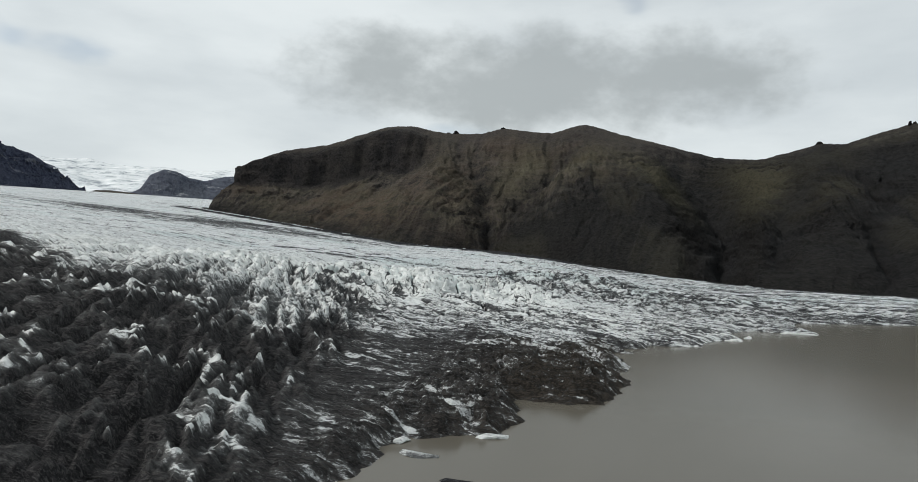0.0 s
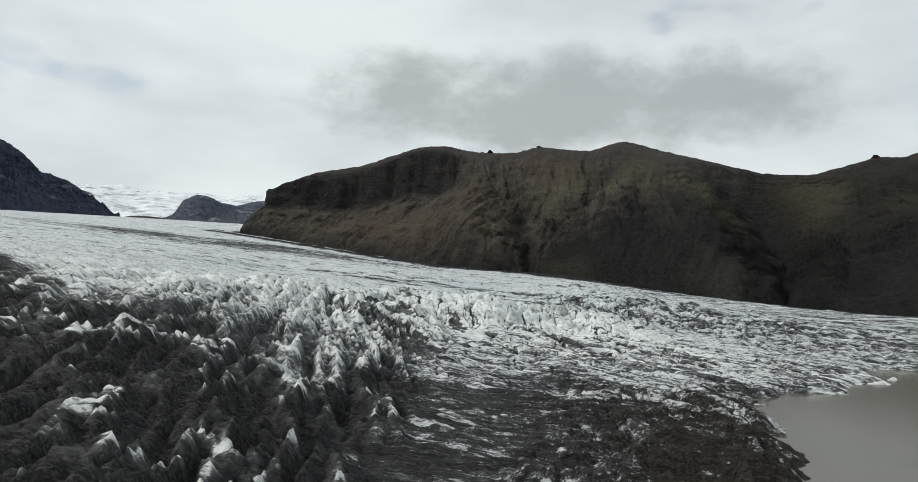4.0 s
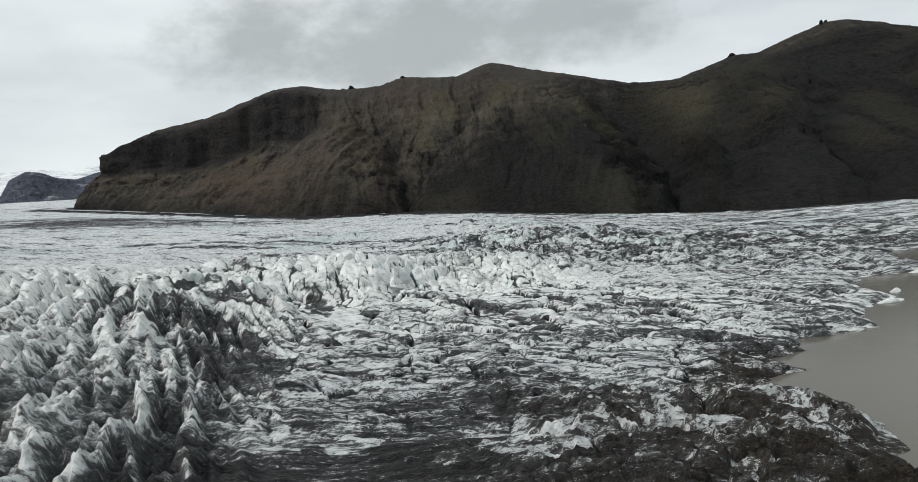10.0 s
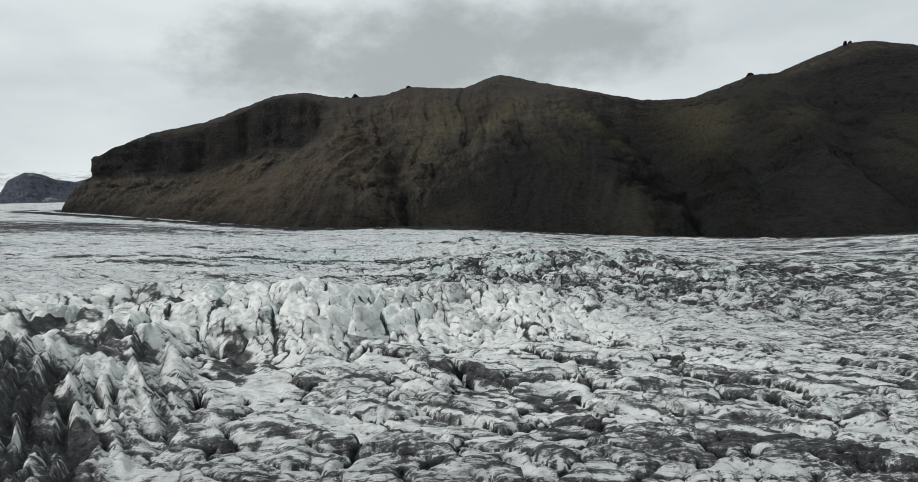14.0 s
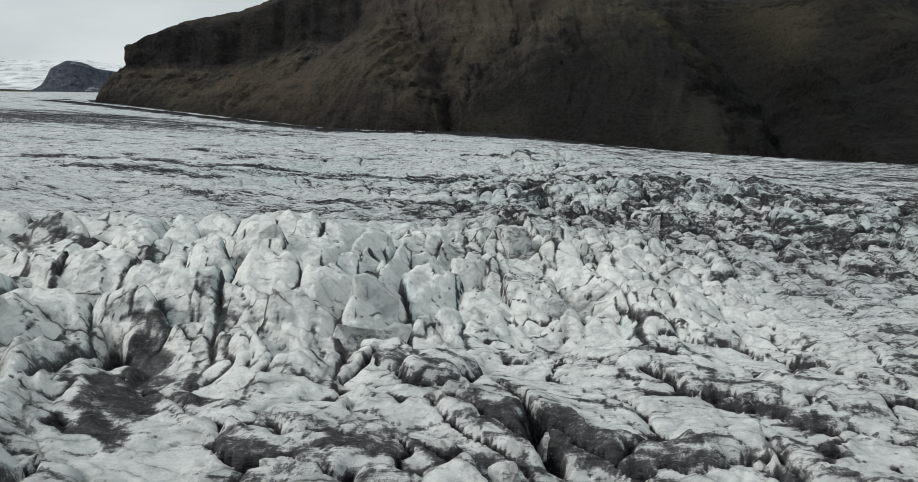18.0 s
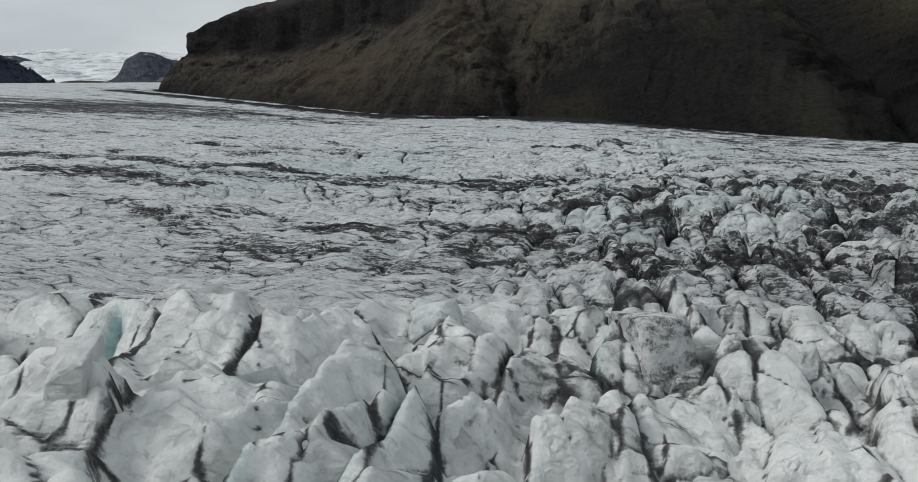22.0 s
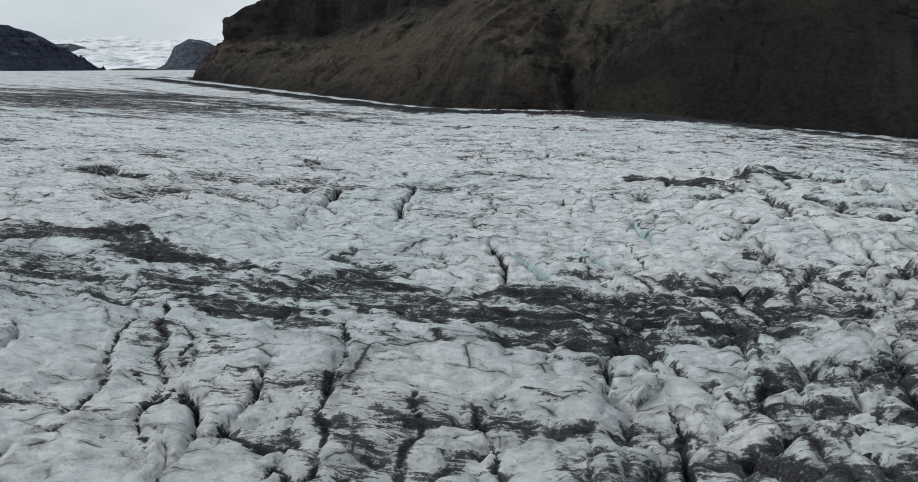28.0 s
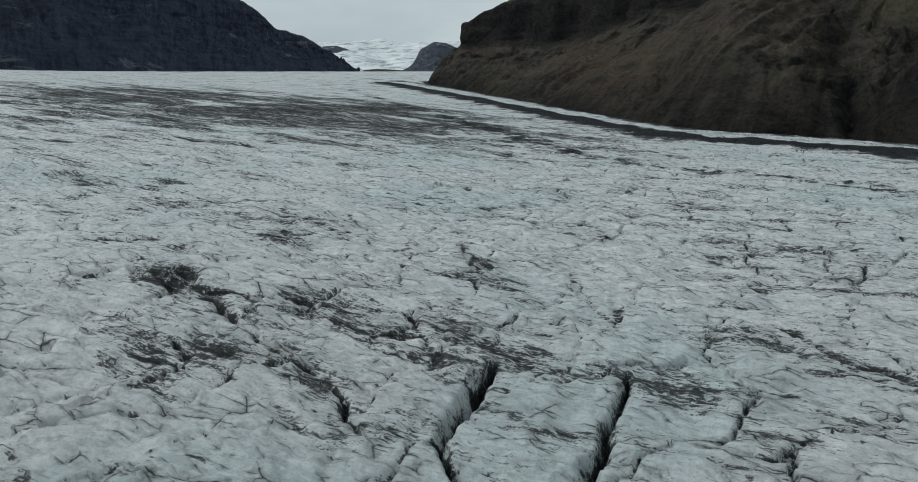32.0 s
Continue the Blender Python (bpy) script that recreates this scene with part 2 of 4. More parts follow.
    # broken faces: every cell is a plane with its own tilt
    def facet(scale, stretch, rot, amount):
        mp = m.n.new("ShaderNodeMapping")
        mp.inputs["Rotation"].default_value = (0, 0, radians(rot))
        mp.inputs["Scale"].default_value = (scale, scale * stretch, scale * 1.3)
        bend = m.n.new("ShaderNodeTexNoise")
        bend.inputs["Scale"].default_value, bend.inputs["Detail"].default_value = scale * 1.3, 3
        m.l.new(m.at, bend.inputs["Vector"])
        push = m.n.new("ShaderNodeVectorMath")
        push.operation = "MULTIPLY_ADD"
        push.inputs[1].default_value = (0.7 / scale,) * 3
        m.l.new(bend.outputs["Color"], push.inputs[0]), m.l.new(m.at, push.inputs[2])
        m.l.new(push.outputs[0], mp.inputs["Vector"])
        v = m.n.new("ShaderNodeTexVoronoi")
        v.inputs["Scale"].default_value = 1.0
        m.l.new(mp.outputs[0], v.inputs["Vector"])
        away = m.n.new("ShaderNodeVectorMath")
        away.operation = "SUBTRACT"
        m.l.new(mp.outputs[0], away.inputs[0]), m.l.new(v.outputs["Position"], away.inputs[1])
        tilt = m.n.new("ShaderNodeVectorMath")
        tilt.operation = "SUBTRACT"
        tilt.inputs[1].default_value = (0.5, 0.5, 0.5)
        m.l.new(v.outputs["Color"], tilt.inputs[0])
        dot = m.n.new("ShaderNodeVectorMath")
        dot.operation = "DOT_PRODUCT"
        m.l.new(away.outputs[0], dot.inputs[0]), m.l.new(tilt.outputs[0], dot.inputs[1])
        return m.math("MULTIPLY", dot.outputs["Value"], amount / scale)

    relief = m.math("ADD", relief, facet(0.42, 1.5, 20, 1.1))
    relief = m.math("ADD", relief, m.math("MULTIPLY", facet(1.3, 1.8, -24, 1.0), m.math("ADD", m.math("MULTIPLY", less, 0.7), 0.3)))
    m.bump(relief, 1.0, 0.6)
    return m.set(Base_Color=col, Roughness=m.ramp(cover, [(0.0, 0.42), (1.0, 0.9)]), Specular_IOR_Level=m.ramp(cover, [(0.0, 0.35), (1.0, 0.10)]))


def mat_rock(name, lo, hi, moss, moss_amt, red=0.0, scree=False, snow=0.0):
    m = Mat(name)
    big = m.noise(0.007, 6, 0.6)
    mid = m.noise(0.045, 9, 0.68)
    fine = m.noise(0.30, 8, 0.72)
    strata = m.noise(1.0, 7, 0.65, m.coords((0.008, 0.008, 0.11)), 0.8)
    # streaks of rubble that run down the slope
    down = m.n.new("ShaderNodeCombineXYZ")
    m.l.new(m.attr("arc"), down.inputs[0]), m.l.new(m.attr("height"), down.inputs[1])
    streak = m.n.new("ShaderNodeMapping")
    streak.inputs["Scale"].default_value = (0.085, 5.0, 1)
    m.l.new(down.outputs[0], streak.inputs["Vector"])
    runs = m.noise(1.0, 7, 0.66, streak.outputs[0], 0.9)
    blend = m.math("ADD", m.math("ADD", m.math("MULTIPLY", mid, 0.30), m.math("MULTIPLY", strata, 0.20)), m.math("ADD", m.math("MULTIPLY", fine, 0.22), m.math("MULTIPLY", runs, 0.28)))
    col = m.ramp(blend, [(0.44, lo), (0.56, hi)])
    if red:
        col = m.mix(m.math("MULTIPLY", m.ramp(m.noise(0.008, 6, 0.6), [(0.5, 0.0), (0.62, 1.0)]), red), col, (0.080, 0.054, 0.040))
    flat = m.ramp(m.slope(), [(0.50, 0.0), (0.80, 1.0)])
    patch = m.ramp(m.math("ADD", m.math("MULTIPLY", big, 0.45), m.math("ADD", m.math("MULTIPLY", fine, 0.25), m.math("MULTIPLY", runs, 0.30))), [(0.45, 0.0), (0.57, 1.0)])
    col = m.mix(m.math("MULTIPLY", m.math("MULTIPLY", flat, patch), moss_amt), col, moss)
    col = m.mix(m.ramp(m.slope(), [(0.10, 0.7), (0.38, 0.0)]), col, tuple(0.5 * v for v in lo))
    if scree:
        # bare purple-brown rubble on the upper slopes, pale moss on the ribs beside the ravines
        bare = m.math("ADD", m.attr("height"), m.math("MULTIPLY", m.math("SUBTRACT", big, 0.5), 1.6))
        col = m.mix(m.ramp(bare, [(0.62, 0.0), (0.86, 0.8)]), col, m.ramp(fine, [(0.35, (0.042, 0.037, 0.036)), (0.65, (0.092, 0.079, 0.073))]))
        # dark basalt scree covers the foot of the slope; the same dark tone climbs higher towards the east
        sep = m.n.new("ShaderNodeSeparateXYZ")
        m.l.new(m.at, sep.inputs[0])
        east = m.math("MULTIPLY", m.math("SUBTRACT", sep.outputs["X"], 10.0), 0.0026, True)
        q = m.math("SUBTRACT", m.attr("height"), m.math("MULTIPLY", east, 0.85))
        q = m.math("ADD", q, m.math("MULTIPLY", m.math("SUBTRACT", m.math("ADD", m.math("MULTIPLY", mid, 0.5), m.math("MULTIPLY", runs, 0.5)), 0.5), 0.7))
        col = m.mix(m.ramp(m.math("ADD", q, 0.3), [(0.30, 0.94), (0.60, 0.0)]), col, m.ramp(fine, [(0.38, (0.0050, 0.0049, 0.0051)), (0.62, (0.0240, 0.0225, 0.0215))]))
        col = m.mix(m.math("MULTIPLY", m.attr("rib"), m.ramp(fine, [(0.36, 0.5), (0.52, 1.0)])), col, (0.175, 0.160, 0.098))
        # bare grey rubble in the ravines, its dark also painting their shade; red-brown tuff at the western shoulder
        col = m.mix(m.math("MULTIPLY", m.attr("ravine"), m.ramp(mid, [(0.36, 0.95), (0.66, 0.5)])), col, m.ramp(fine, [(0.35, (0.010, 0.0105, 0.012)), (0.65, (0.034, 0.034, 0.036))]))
        col = m.mix(m.math("MULTIPLY", m.attr("tuff"), m.ramp(mid, [(0.40, 0.1), (0.58, 0.85)])), col, m.ramp(fine, [(0.35, (0.075, 0.052, 0.040)), (0.65, (0.170, 0.125, 0.090))]))
    if snow:
        drift = m.ramp(m.noise(1.0, 7, 0.68, m.coords((0.011, 0.011, 0.03)), 0.6), [(0.60, 0.0), (0.66, 1.0)])
        col = m.mix(m.math("MULTIPLY", drift, snow), col, (0.62, 0.64, 0.65))
    rough = m.math("ADD", m.math("MULTIPLY", fine, 1.2), m.math("ADD", m.math("MULTIPLY", mid, 1.4), m.math("MULTIPLY", strata, 0.8)))
    m.bump(m.math("ADD", rough, m.math("MULTIPLY", runs, 1.0)), 1.0, 9.0)
    return m.set(Base_Color=col, Roughness=0.95, Specular_IOR_Level=0.12)


def mat_snow():
    m = Mat("firn_snow")
    crev = m.noise(1.0, 7, 0.7, m.coords((0.012, 0.012, 0.05)), 0.5)
    col = m.ramp(crev, [(0.38, (0.26, 0.29, 0.32)), (0.47, (0.64, 0.67, 0.68)), (0.65, (0.84, 0.85, 0.85))])
    m.bump(crev, 0.6, 12.0)
    return m.set(Base_Color=col, Roughness=0.6)


def mat_water():
    m = Mat("silty_water")
    silt = m.noise(0.02, 5, 0.55, None, 0.8)
    col = m.ramp(silt, [(0.3, (0.096, 0.088, 0.071)), (0.7, (0.113, 0.103, 0.084))])
    rip = m.noise(1.6, 4, 0.6, m.coords((0.5, 1.2, 1), 20))
    m.bump(rip, 0.08, 0.10)
    return m.set(Base_Color=col, Roughness=0.17, IOR=1.33, Specular_IOR_Level=0.35)


def mat_gravel():
    m = Mat("outwash_gravel")
    a, b = m.noise(0.01, 6, 0.6), m.noise(0.6, 6, 0.7)
    col = m.ramp(m.math("ADD", m.math("MULTIPLY", a, 0.6), m.math("MULTIPLY", b, 0.4)), [(0.35, (0.035, 0.033, 0.030)), (0.65, (0.075, 0.070, 0.062))])
    m.bump(b, 0.6, 0.5)
    return m.set(Base_Color=col, Roughness=0.95)


ICE, WATER, SNOW, GRAVEL = mat_ice(), mat_water(), mat_snow(), mat_gravel()
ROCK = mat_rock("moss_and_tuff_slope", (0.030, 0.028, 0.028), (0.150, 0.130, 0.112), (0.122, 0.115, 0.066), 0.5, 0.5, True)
# western basalt: the blue of distance haze is painted into its colours
FAR_ROCK = mat_rock("basalt_in_blue_haze", (0.025, 0.031, 0.056), (0.080, 0.093, 0.142), (0.060, 0.068, 0.085), 0.3, snow=0.2)
# farthest rock: haze mixed into the base colours, paler and bluer
HAZY_ROCK = mat_rock("rock_in_pale_haze", (0.068, 0.078, 0.108), (0.160, 0.174, 0.215), (0.11, 0.12, 0.13), 0.3, snow=0.6)


# ---- fields ----
TABLE = np.random.RandomState(77)
RANDOM = TABLE.rand(65536).astype(np.float32)
ANGLE = TABLE.rand(65536) * 2 * math.pi
GRAD_X, GRAD_Y = np.cos(ANGLE).astype(np.float32), np.sin(ANGLE).astype(np.float32)


def lattice(ix, iy, seed):
    """Where in the tables the lattice place (ix, iy) draws its numbers."""
    return ((ix + (seed * 37 + 11)) & 255) * 256 + ((iy + (seed * 101 + 3)) & 255)


def hash2(ix, iy, seed):
    return RANDOM[lattice(ix, iy, seed)]


def whole(v):
    return np.floor(v).astype(np.int32)


def perlin(x, y, seed=0):
    ix, iy = whole(x), whole(y)
    fx, fy = (x - ix).astype(np.float32), (y - iy).astype(np.float32)
    u, v = fx * fx * fx * (fx * (fx * 6 - 15) + 10), fy * fy * fy * (fy * (fy * 6 - 15) + 10)
    k00, k10 = lattice(ix, iy, seed), lattice(ix + 1, iy, seed)
    k01, k11 = lattice(ix, iy + 1, seed), lattice(ix + 1, iy + 1, seed)
    a = GRAD_X[k00] * fx + GRAD_Y[k00] * fy
    b = GRAD_X[k10] * (fx - 1) + GRAD_Y[k10] * fy
    c = GRAD_X[k01] * fx + GRAD_Y[k01] * (fy - 1)
    d = GRAD_X[k11] * (fx - 1) + GRAD_Y[k11] * (fy - 1)
    p = a + u * (b - a)
    return (p + v * (c + u * (d - c) - p)) * 1.45


def fbm(x, y, octaves, seed=0, gain=0.5):
    tot, amp = 0.0, 1.0
    for k in range(octaves):
        tot = tot + amp * perlin(x * 2.03**k + 17.3 * k, y * 2.03**k - 9.1 * k, seed + k)
        amp *= gain
    return tot


def ridged(x, y, octaves, seed=0, gain=0.5):
    tot, amp = 0.0, 1.0
    for k in range(octaves):
        tot = tot + amp * (1 - 2 * np.abs(perlin(x * 2.1**k + 5.7 * k, y * 2.1**k + 3.3 * k, seed + k)))
        amp *= gain
    return tot


def cells(x, y, seed=0):
    """Nearest cell: distance to the border between cells, a random number of the cell, and the way from its middle."""
    ix, iy = whole(x), whole(y)
    f1 = np.full(x.shape, 9.0)
    f2 = np.full(x.shape, 9.0)
    rnd, ox, oy = np.zeros(x.shape), np.zeros(x.shape), np.zeros(x.shape)
    for a in (-1, 0, 1):
        for b in (-1, 0, 1):
            cx, cy = ix + a, iy + b
            dx = cx + 0.12 + 0.76 * hash2(cx, cy, seed) - x
            dy = cy + 0.12 + 0.76 * hash2(cx, cy, seed + 1) - y
            d = np.sqrt(dx * dx + dy * dy)
            near = d < f1
            f2 = np.where(near, f1, np.minimum(f2, d))
            f1 = np.where(near, d, f1)
            rnd = np.where(near, hash2(cx, cy, seed + 2), rnd)
            ox, oy = np.where(near, -dx, ox), np.where(near, -dy, oy)
    return f2 - f1, rnd, ox, oy


def sig(x):
    return 1 / (1 + np.exp(-np.clip(x, -40, 40)))


def step(a, b, x):
    t = np.clip((x - a) / (b - a), 0, 1)
    return t * t * (3 - 2 * t)


def soft(x, w):
    return w * np.logaddexp(0, x / w)


def sheet(name, p, mat, attrs=(), smooth=True):
    """A mesh from a grid of places (rows, columns, 3)."""
    r, c = p.shape[:2]
    me = bpy.data.meshes.new(name)
    me.vertices.add(r * c)
    me.vertices.foreach_set("co", np.ascontiguousarray(p, np.float32).ravel())
    i = np.arange(r * c, dtype=np.int32).reshape(r, c)
    q = np.stack([i[:-1, :-1], i[:-1, 1:], i[1:, 1:], i[1:, :-1]], -1).reshape(-1, 4)
    me.loops.add(q.size)
    me.loops.foreach_set("vertex_index", q.ravel())
    me.polygons.add(len(q))
    me.polygons.foreach_set("loop_start", np.arange(0, q.size, 4, dtype=np.int32))
    me.polygons.foreach_set("use_smooth", np.full(len(q), smooth))
    for key, val in attrs:
        a = me.attributes.new(key, "FLOAT", "POINT")
        a.data.foreach_set("value", np.ascontiguousarray(val, np.float32).ravel())
    me.update(calc_edges=True)
    me.materials.append(mat)
    return new(name, me)


# ---- plan of the lake shore and of the ice margin ----
SHORE = [(-400, -260), (-120, -40), (-60, 20), (-30, 55), (-14, 79), (-9.5, 87), (-9, 93), (-6, 98), (7, 101.5), (11.7, 110), (11, 123.5), (19.6, 121.3), (27, 121.8),
         (33.5, 134), (37.5, 143.5), (33, 152), (37, 152), (41.7, 158), (41, 168), (36.6, 177.5), (48, 181.5), (43, 186), (53.3, 188.4), (56, 195), (72.4, 197.4),
         (77, 208), (92, 217), (94, 232), (104, 241), (130, 240), (124, 250), (137, 272), (163, 279), (230, 292), (340, 320), (900, 400)]
MARGIN = [(-480, 4000), (-465, 1700), (-445, 1200), (-434, 1120), (-300, 1000), (-200, 900), (-56, 757), (73, 715), (140, 600), (212, 470), (330, 440), (480, 400), (900, 300)]


def shore_distance(x, y):
    """Metres from the lake shore, above zero on the ice."""
    best = np.full(x.shape, 1e9)
    inside = np.zeros(x.shape, bool)
    ring = SHORE + [(900, -900), (-400, -900)]
    for k, (ax, ay) in enumerate(ring):
        bx, by = ring[(k + 1) % len(ring)]
        ex, ey = bx - ax, by - ay
        if k < len(SHORE) - 1:
            t = np.clip(((x - ax) * ex + (y - ay) * ey) / (ex * ex + ey * ey), 0, 1)
            best = np.minimum(best, (x - ax - t * ex) ** 2 + (y - ay - t * ey) ** 2)
        if ay != by:
            inside ^= ((ay > y) != (by > y)) & (x < ex * (y - ay) / ey + ax)
    d = np.sqrt(best)
    return np.where(inside, -d, d)


def margin_y(x):
    mx, my = zip(*MARGIN)
    return np.interp(x, mx, my)


def turned(x, y, deg, along, across):
    c, s = math.cos(radians(deg)), math.sin(radians(deg))
    return (x * c + y * s) / along, (y * c - x * s) / across


# dirt bands: from, to, half width, strength
BANDS_WEST = [(-78, 335, -57, 333, 4.2, 0.85), (-57, 333, -41, 323, 4.0, 0.8), (-45, 312, -36, 309.5, 3.0, 0.55), (-56, 350, -38, 348, 4.4, 1.05),
              (-33, 346, -20, 342, 3.0, 1.0), (-27, 339, -14, 336, 2.6, 0.8), (-21, 332.5, -4, 328.5, 2.2, 0.65), (-31, 311, -20, 305.5, 2.0, 0.55),
              (-20, 305, -4, 297.5, 2.8, 0.75), (-18, 311.5, -13, 309.5, 1.4, 0.5), (-95, 359, -60, 351, 4.0, 0.6), (-42, 220, -26, 186, 6.0, 0.6), (-44, 236, -32, 227, 4.0, 0.75), (-44, 254, -34, 251.5, 1.8, 0.6), (-24, 237, -18, 222, 1.6, 0.6)]
BANDS_EAST = [(-14, 336, -2, 333, 3.2, 0.75), (-2, 333, 2.5, 326, 2.8, 0.7), (2, 327, 9, 332, 3.2, 0.6), (9, 332, 12, 341, 3.0, 0.6), (5, 303, 7, 292, 2.4, 0.7),
              (3, 290.5, 15, 292, 3.2, 0.95), (14, 284, 25, 285, 3.4, 0.9), (29, 287, 42, 293, 3.2, 0.75), (10, 330, 22, 338, 3.4, 0.65), (22, 338, 38, 348, 3.6, 0.5),
              (15, 313, 31, 318, 2.6, 0.75), (15, 387, 28, 380, 2.4, 0.8), (28, 380, 38, 387, 2.6, 0.8), (8, 224, 17, 212, 2.2, 0.5), (14, 208, 48, 190, 3.0, 0.42)]


# open crevasses: from, to, half width, depth
CREVASSES_FAR = [(-23.8, 366.5, -25.1, 380, 0.55, 3), (-23.8, 366.5, -15.5, 361, 0.42, 2.0), (-15.5, 361, -13.1, 357, 0.5, 2.4), (-13.3, 361.7, -14.4, 370, 0.4, 1.8), (-14.4, 369, -14.7, 382, 0.35, 1.5),
                 (-55, 378, -46.8, 375, 0.4, 1.6), (-46.8, 375, -35.6, 371, 0.3, 1.2), (-35.6, 371, -27.6, 365.2, 0.25, 1.0), (-2.6, 353, -0.2, 341, 0.45, 1.0), (5.4, 371.5, 7.0, 370, 0.8, 2.6)]
CREVASSES = [(7.2, 229, 9.6, 219, 0.5, 3.0), (-20.8, 276, -18.5, 268, 1.0, 4.0), (-22, 219, -20, 211, 0.6, 3.0), (-23.8, 236, -22.6, 230.5, 0.9, 3.2), (-4.7, 229, -3, 234, 0.4, 1.6), (-25.2, 330, -22.2, 318, 0.26, 0.4), (-23.8, 332, -16.5, 314, 0.20, 0.3),
             (-10.8, 330, -7.6, 312, 0.18, 0.25), (-2.2, 322, 0.6, 314, 0.22, 0.4), (8.0, 322, 7.8, 314, 0.22, 0.4), (-22.8, 324, -9.5, 316, 0.18, 0.25), (-4.8, 322, -3.4, 291, 0.17, 0.2),
             (-20, 327, -15.5, 305, 0.17, 0.2), (-17, 318, -13, 311, 0.22, 0.6), (-11, 316, -6.4, 310.7, 0.18, 0.5)]
# clefts with turquoise walls: from, to, half width, depth
CLEFTS = [(-0.5, 350, 2.6, 343.5, 0.5, 1.3), (5.5, 353, 7.8, 346.5, 0.45, 1.2), (12.6, 362, 13.4, 352, 0.45, 1.2), (-17.6, 259, -17.0, 251, 0.4, 1.4)]
# height of the ice above the lake, on a coarse plan, before it falls to the shore
PLAN_X = [-75, -45, -20, 0, 20, 45, 80]
PLAN_Y = [90, 150, 200, 230, 262, 298, 335, 390]
PLAN_Z = [[12, 11, 6.5, 4.5, 4, 3, 3], [16, 11, 6.5, 5.5, 4.5, 3, 3], [18, 11, 7.0, 6.3, 5.8, 5, 3], [19, 13.5, 9.3, 8.3, 7.3, 6, 4.5],
          [18.5, 14.5, 12.0, 10.6, 9.6, 7.2, 6], [18, 14, 12.0, 11.4, 11.1, 11.0, 8.5], [18, 16, 13.8, 13.0, 12.6, 13, 11], [20, 17.5, 15.5, 15.2, 15.2, 14.5, 11.5]]


def plan_height(x, y):
    """The coarse plan, eased between its places."""
    z = np.array(PLAN_Z)
    kx, ky = np.array(PLAN_X, float), np.array(PLAN_Y, float)
    i = np.clip(np.searchsorted(kx, x) - 1, 0, len(kx) - 2)
    j = np.clip(np.searchsorted(ky, y) - 1, 0, len(ky) - 2)
    u, v = np.clip((x - kx[i]) / (kx[i + 1] - kx[i]), 0, 1), np.clip((y - ky[j]) / (ky[j + 1] - ky[j]), 0, 1)
    u, v = 0.5 * u + 0.5 * u * u * (3 - 2 * u), 0.5 * v + 0.5 * v * v * (3 - 2 * v)
    low, high = z[j, i] * (1 - u) + z[j, i + 1] * u, z[j + 1, i] * (1 - u) + z[j + 1, i + 1] * u
    return low * (1 - v) + high * v


def crest_line(x):
    """Where the broken hump of clean ice has its crest."""
    return np.interp(x, [-70, -40, -8, 5, 16, 30, 60], [250, 262, 263, 271, 273, 270, 262])


def hump(x, s):
    """Rise of the hump over the plan; s: metres behind its crest."""
    much = np.interp(x, [-90, -60, -42, -14, -4, 6, 20, 34], [0, 1.0, 2.4, 4.3, 3.0, 0.8, 0.7, 0.2])
    return much * (0.82 * step(-35, -15, s) + 0.18 * step(-18, -1, s)) * (1 - step(-1, 9, s) * 0.72 - 0.28 * step(6, 24, s))


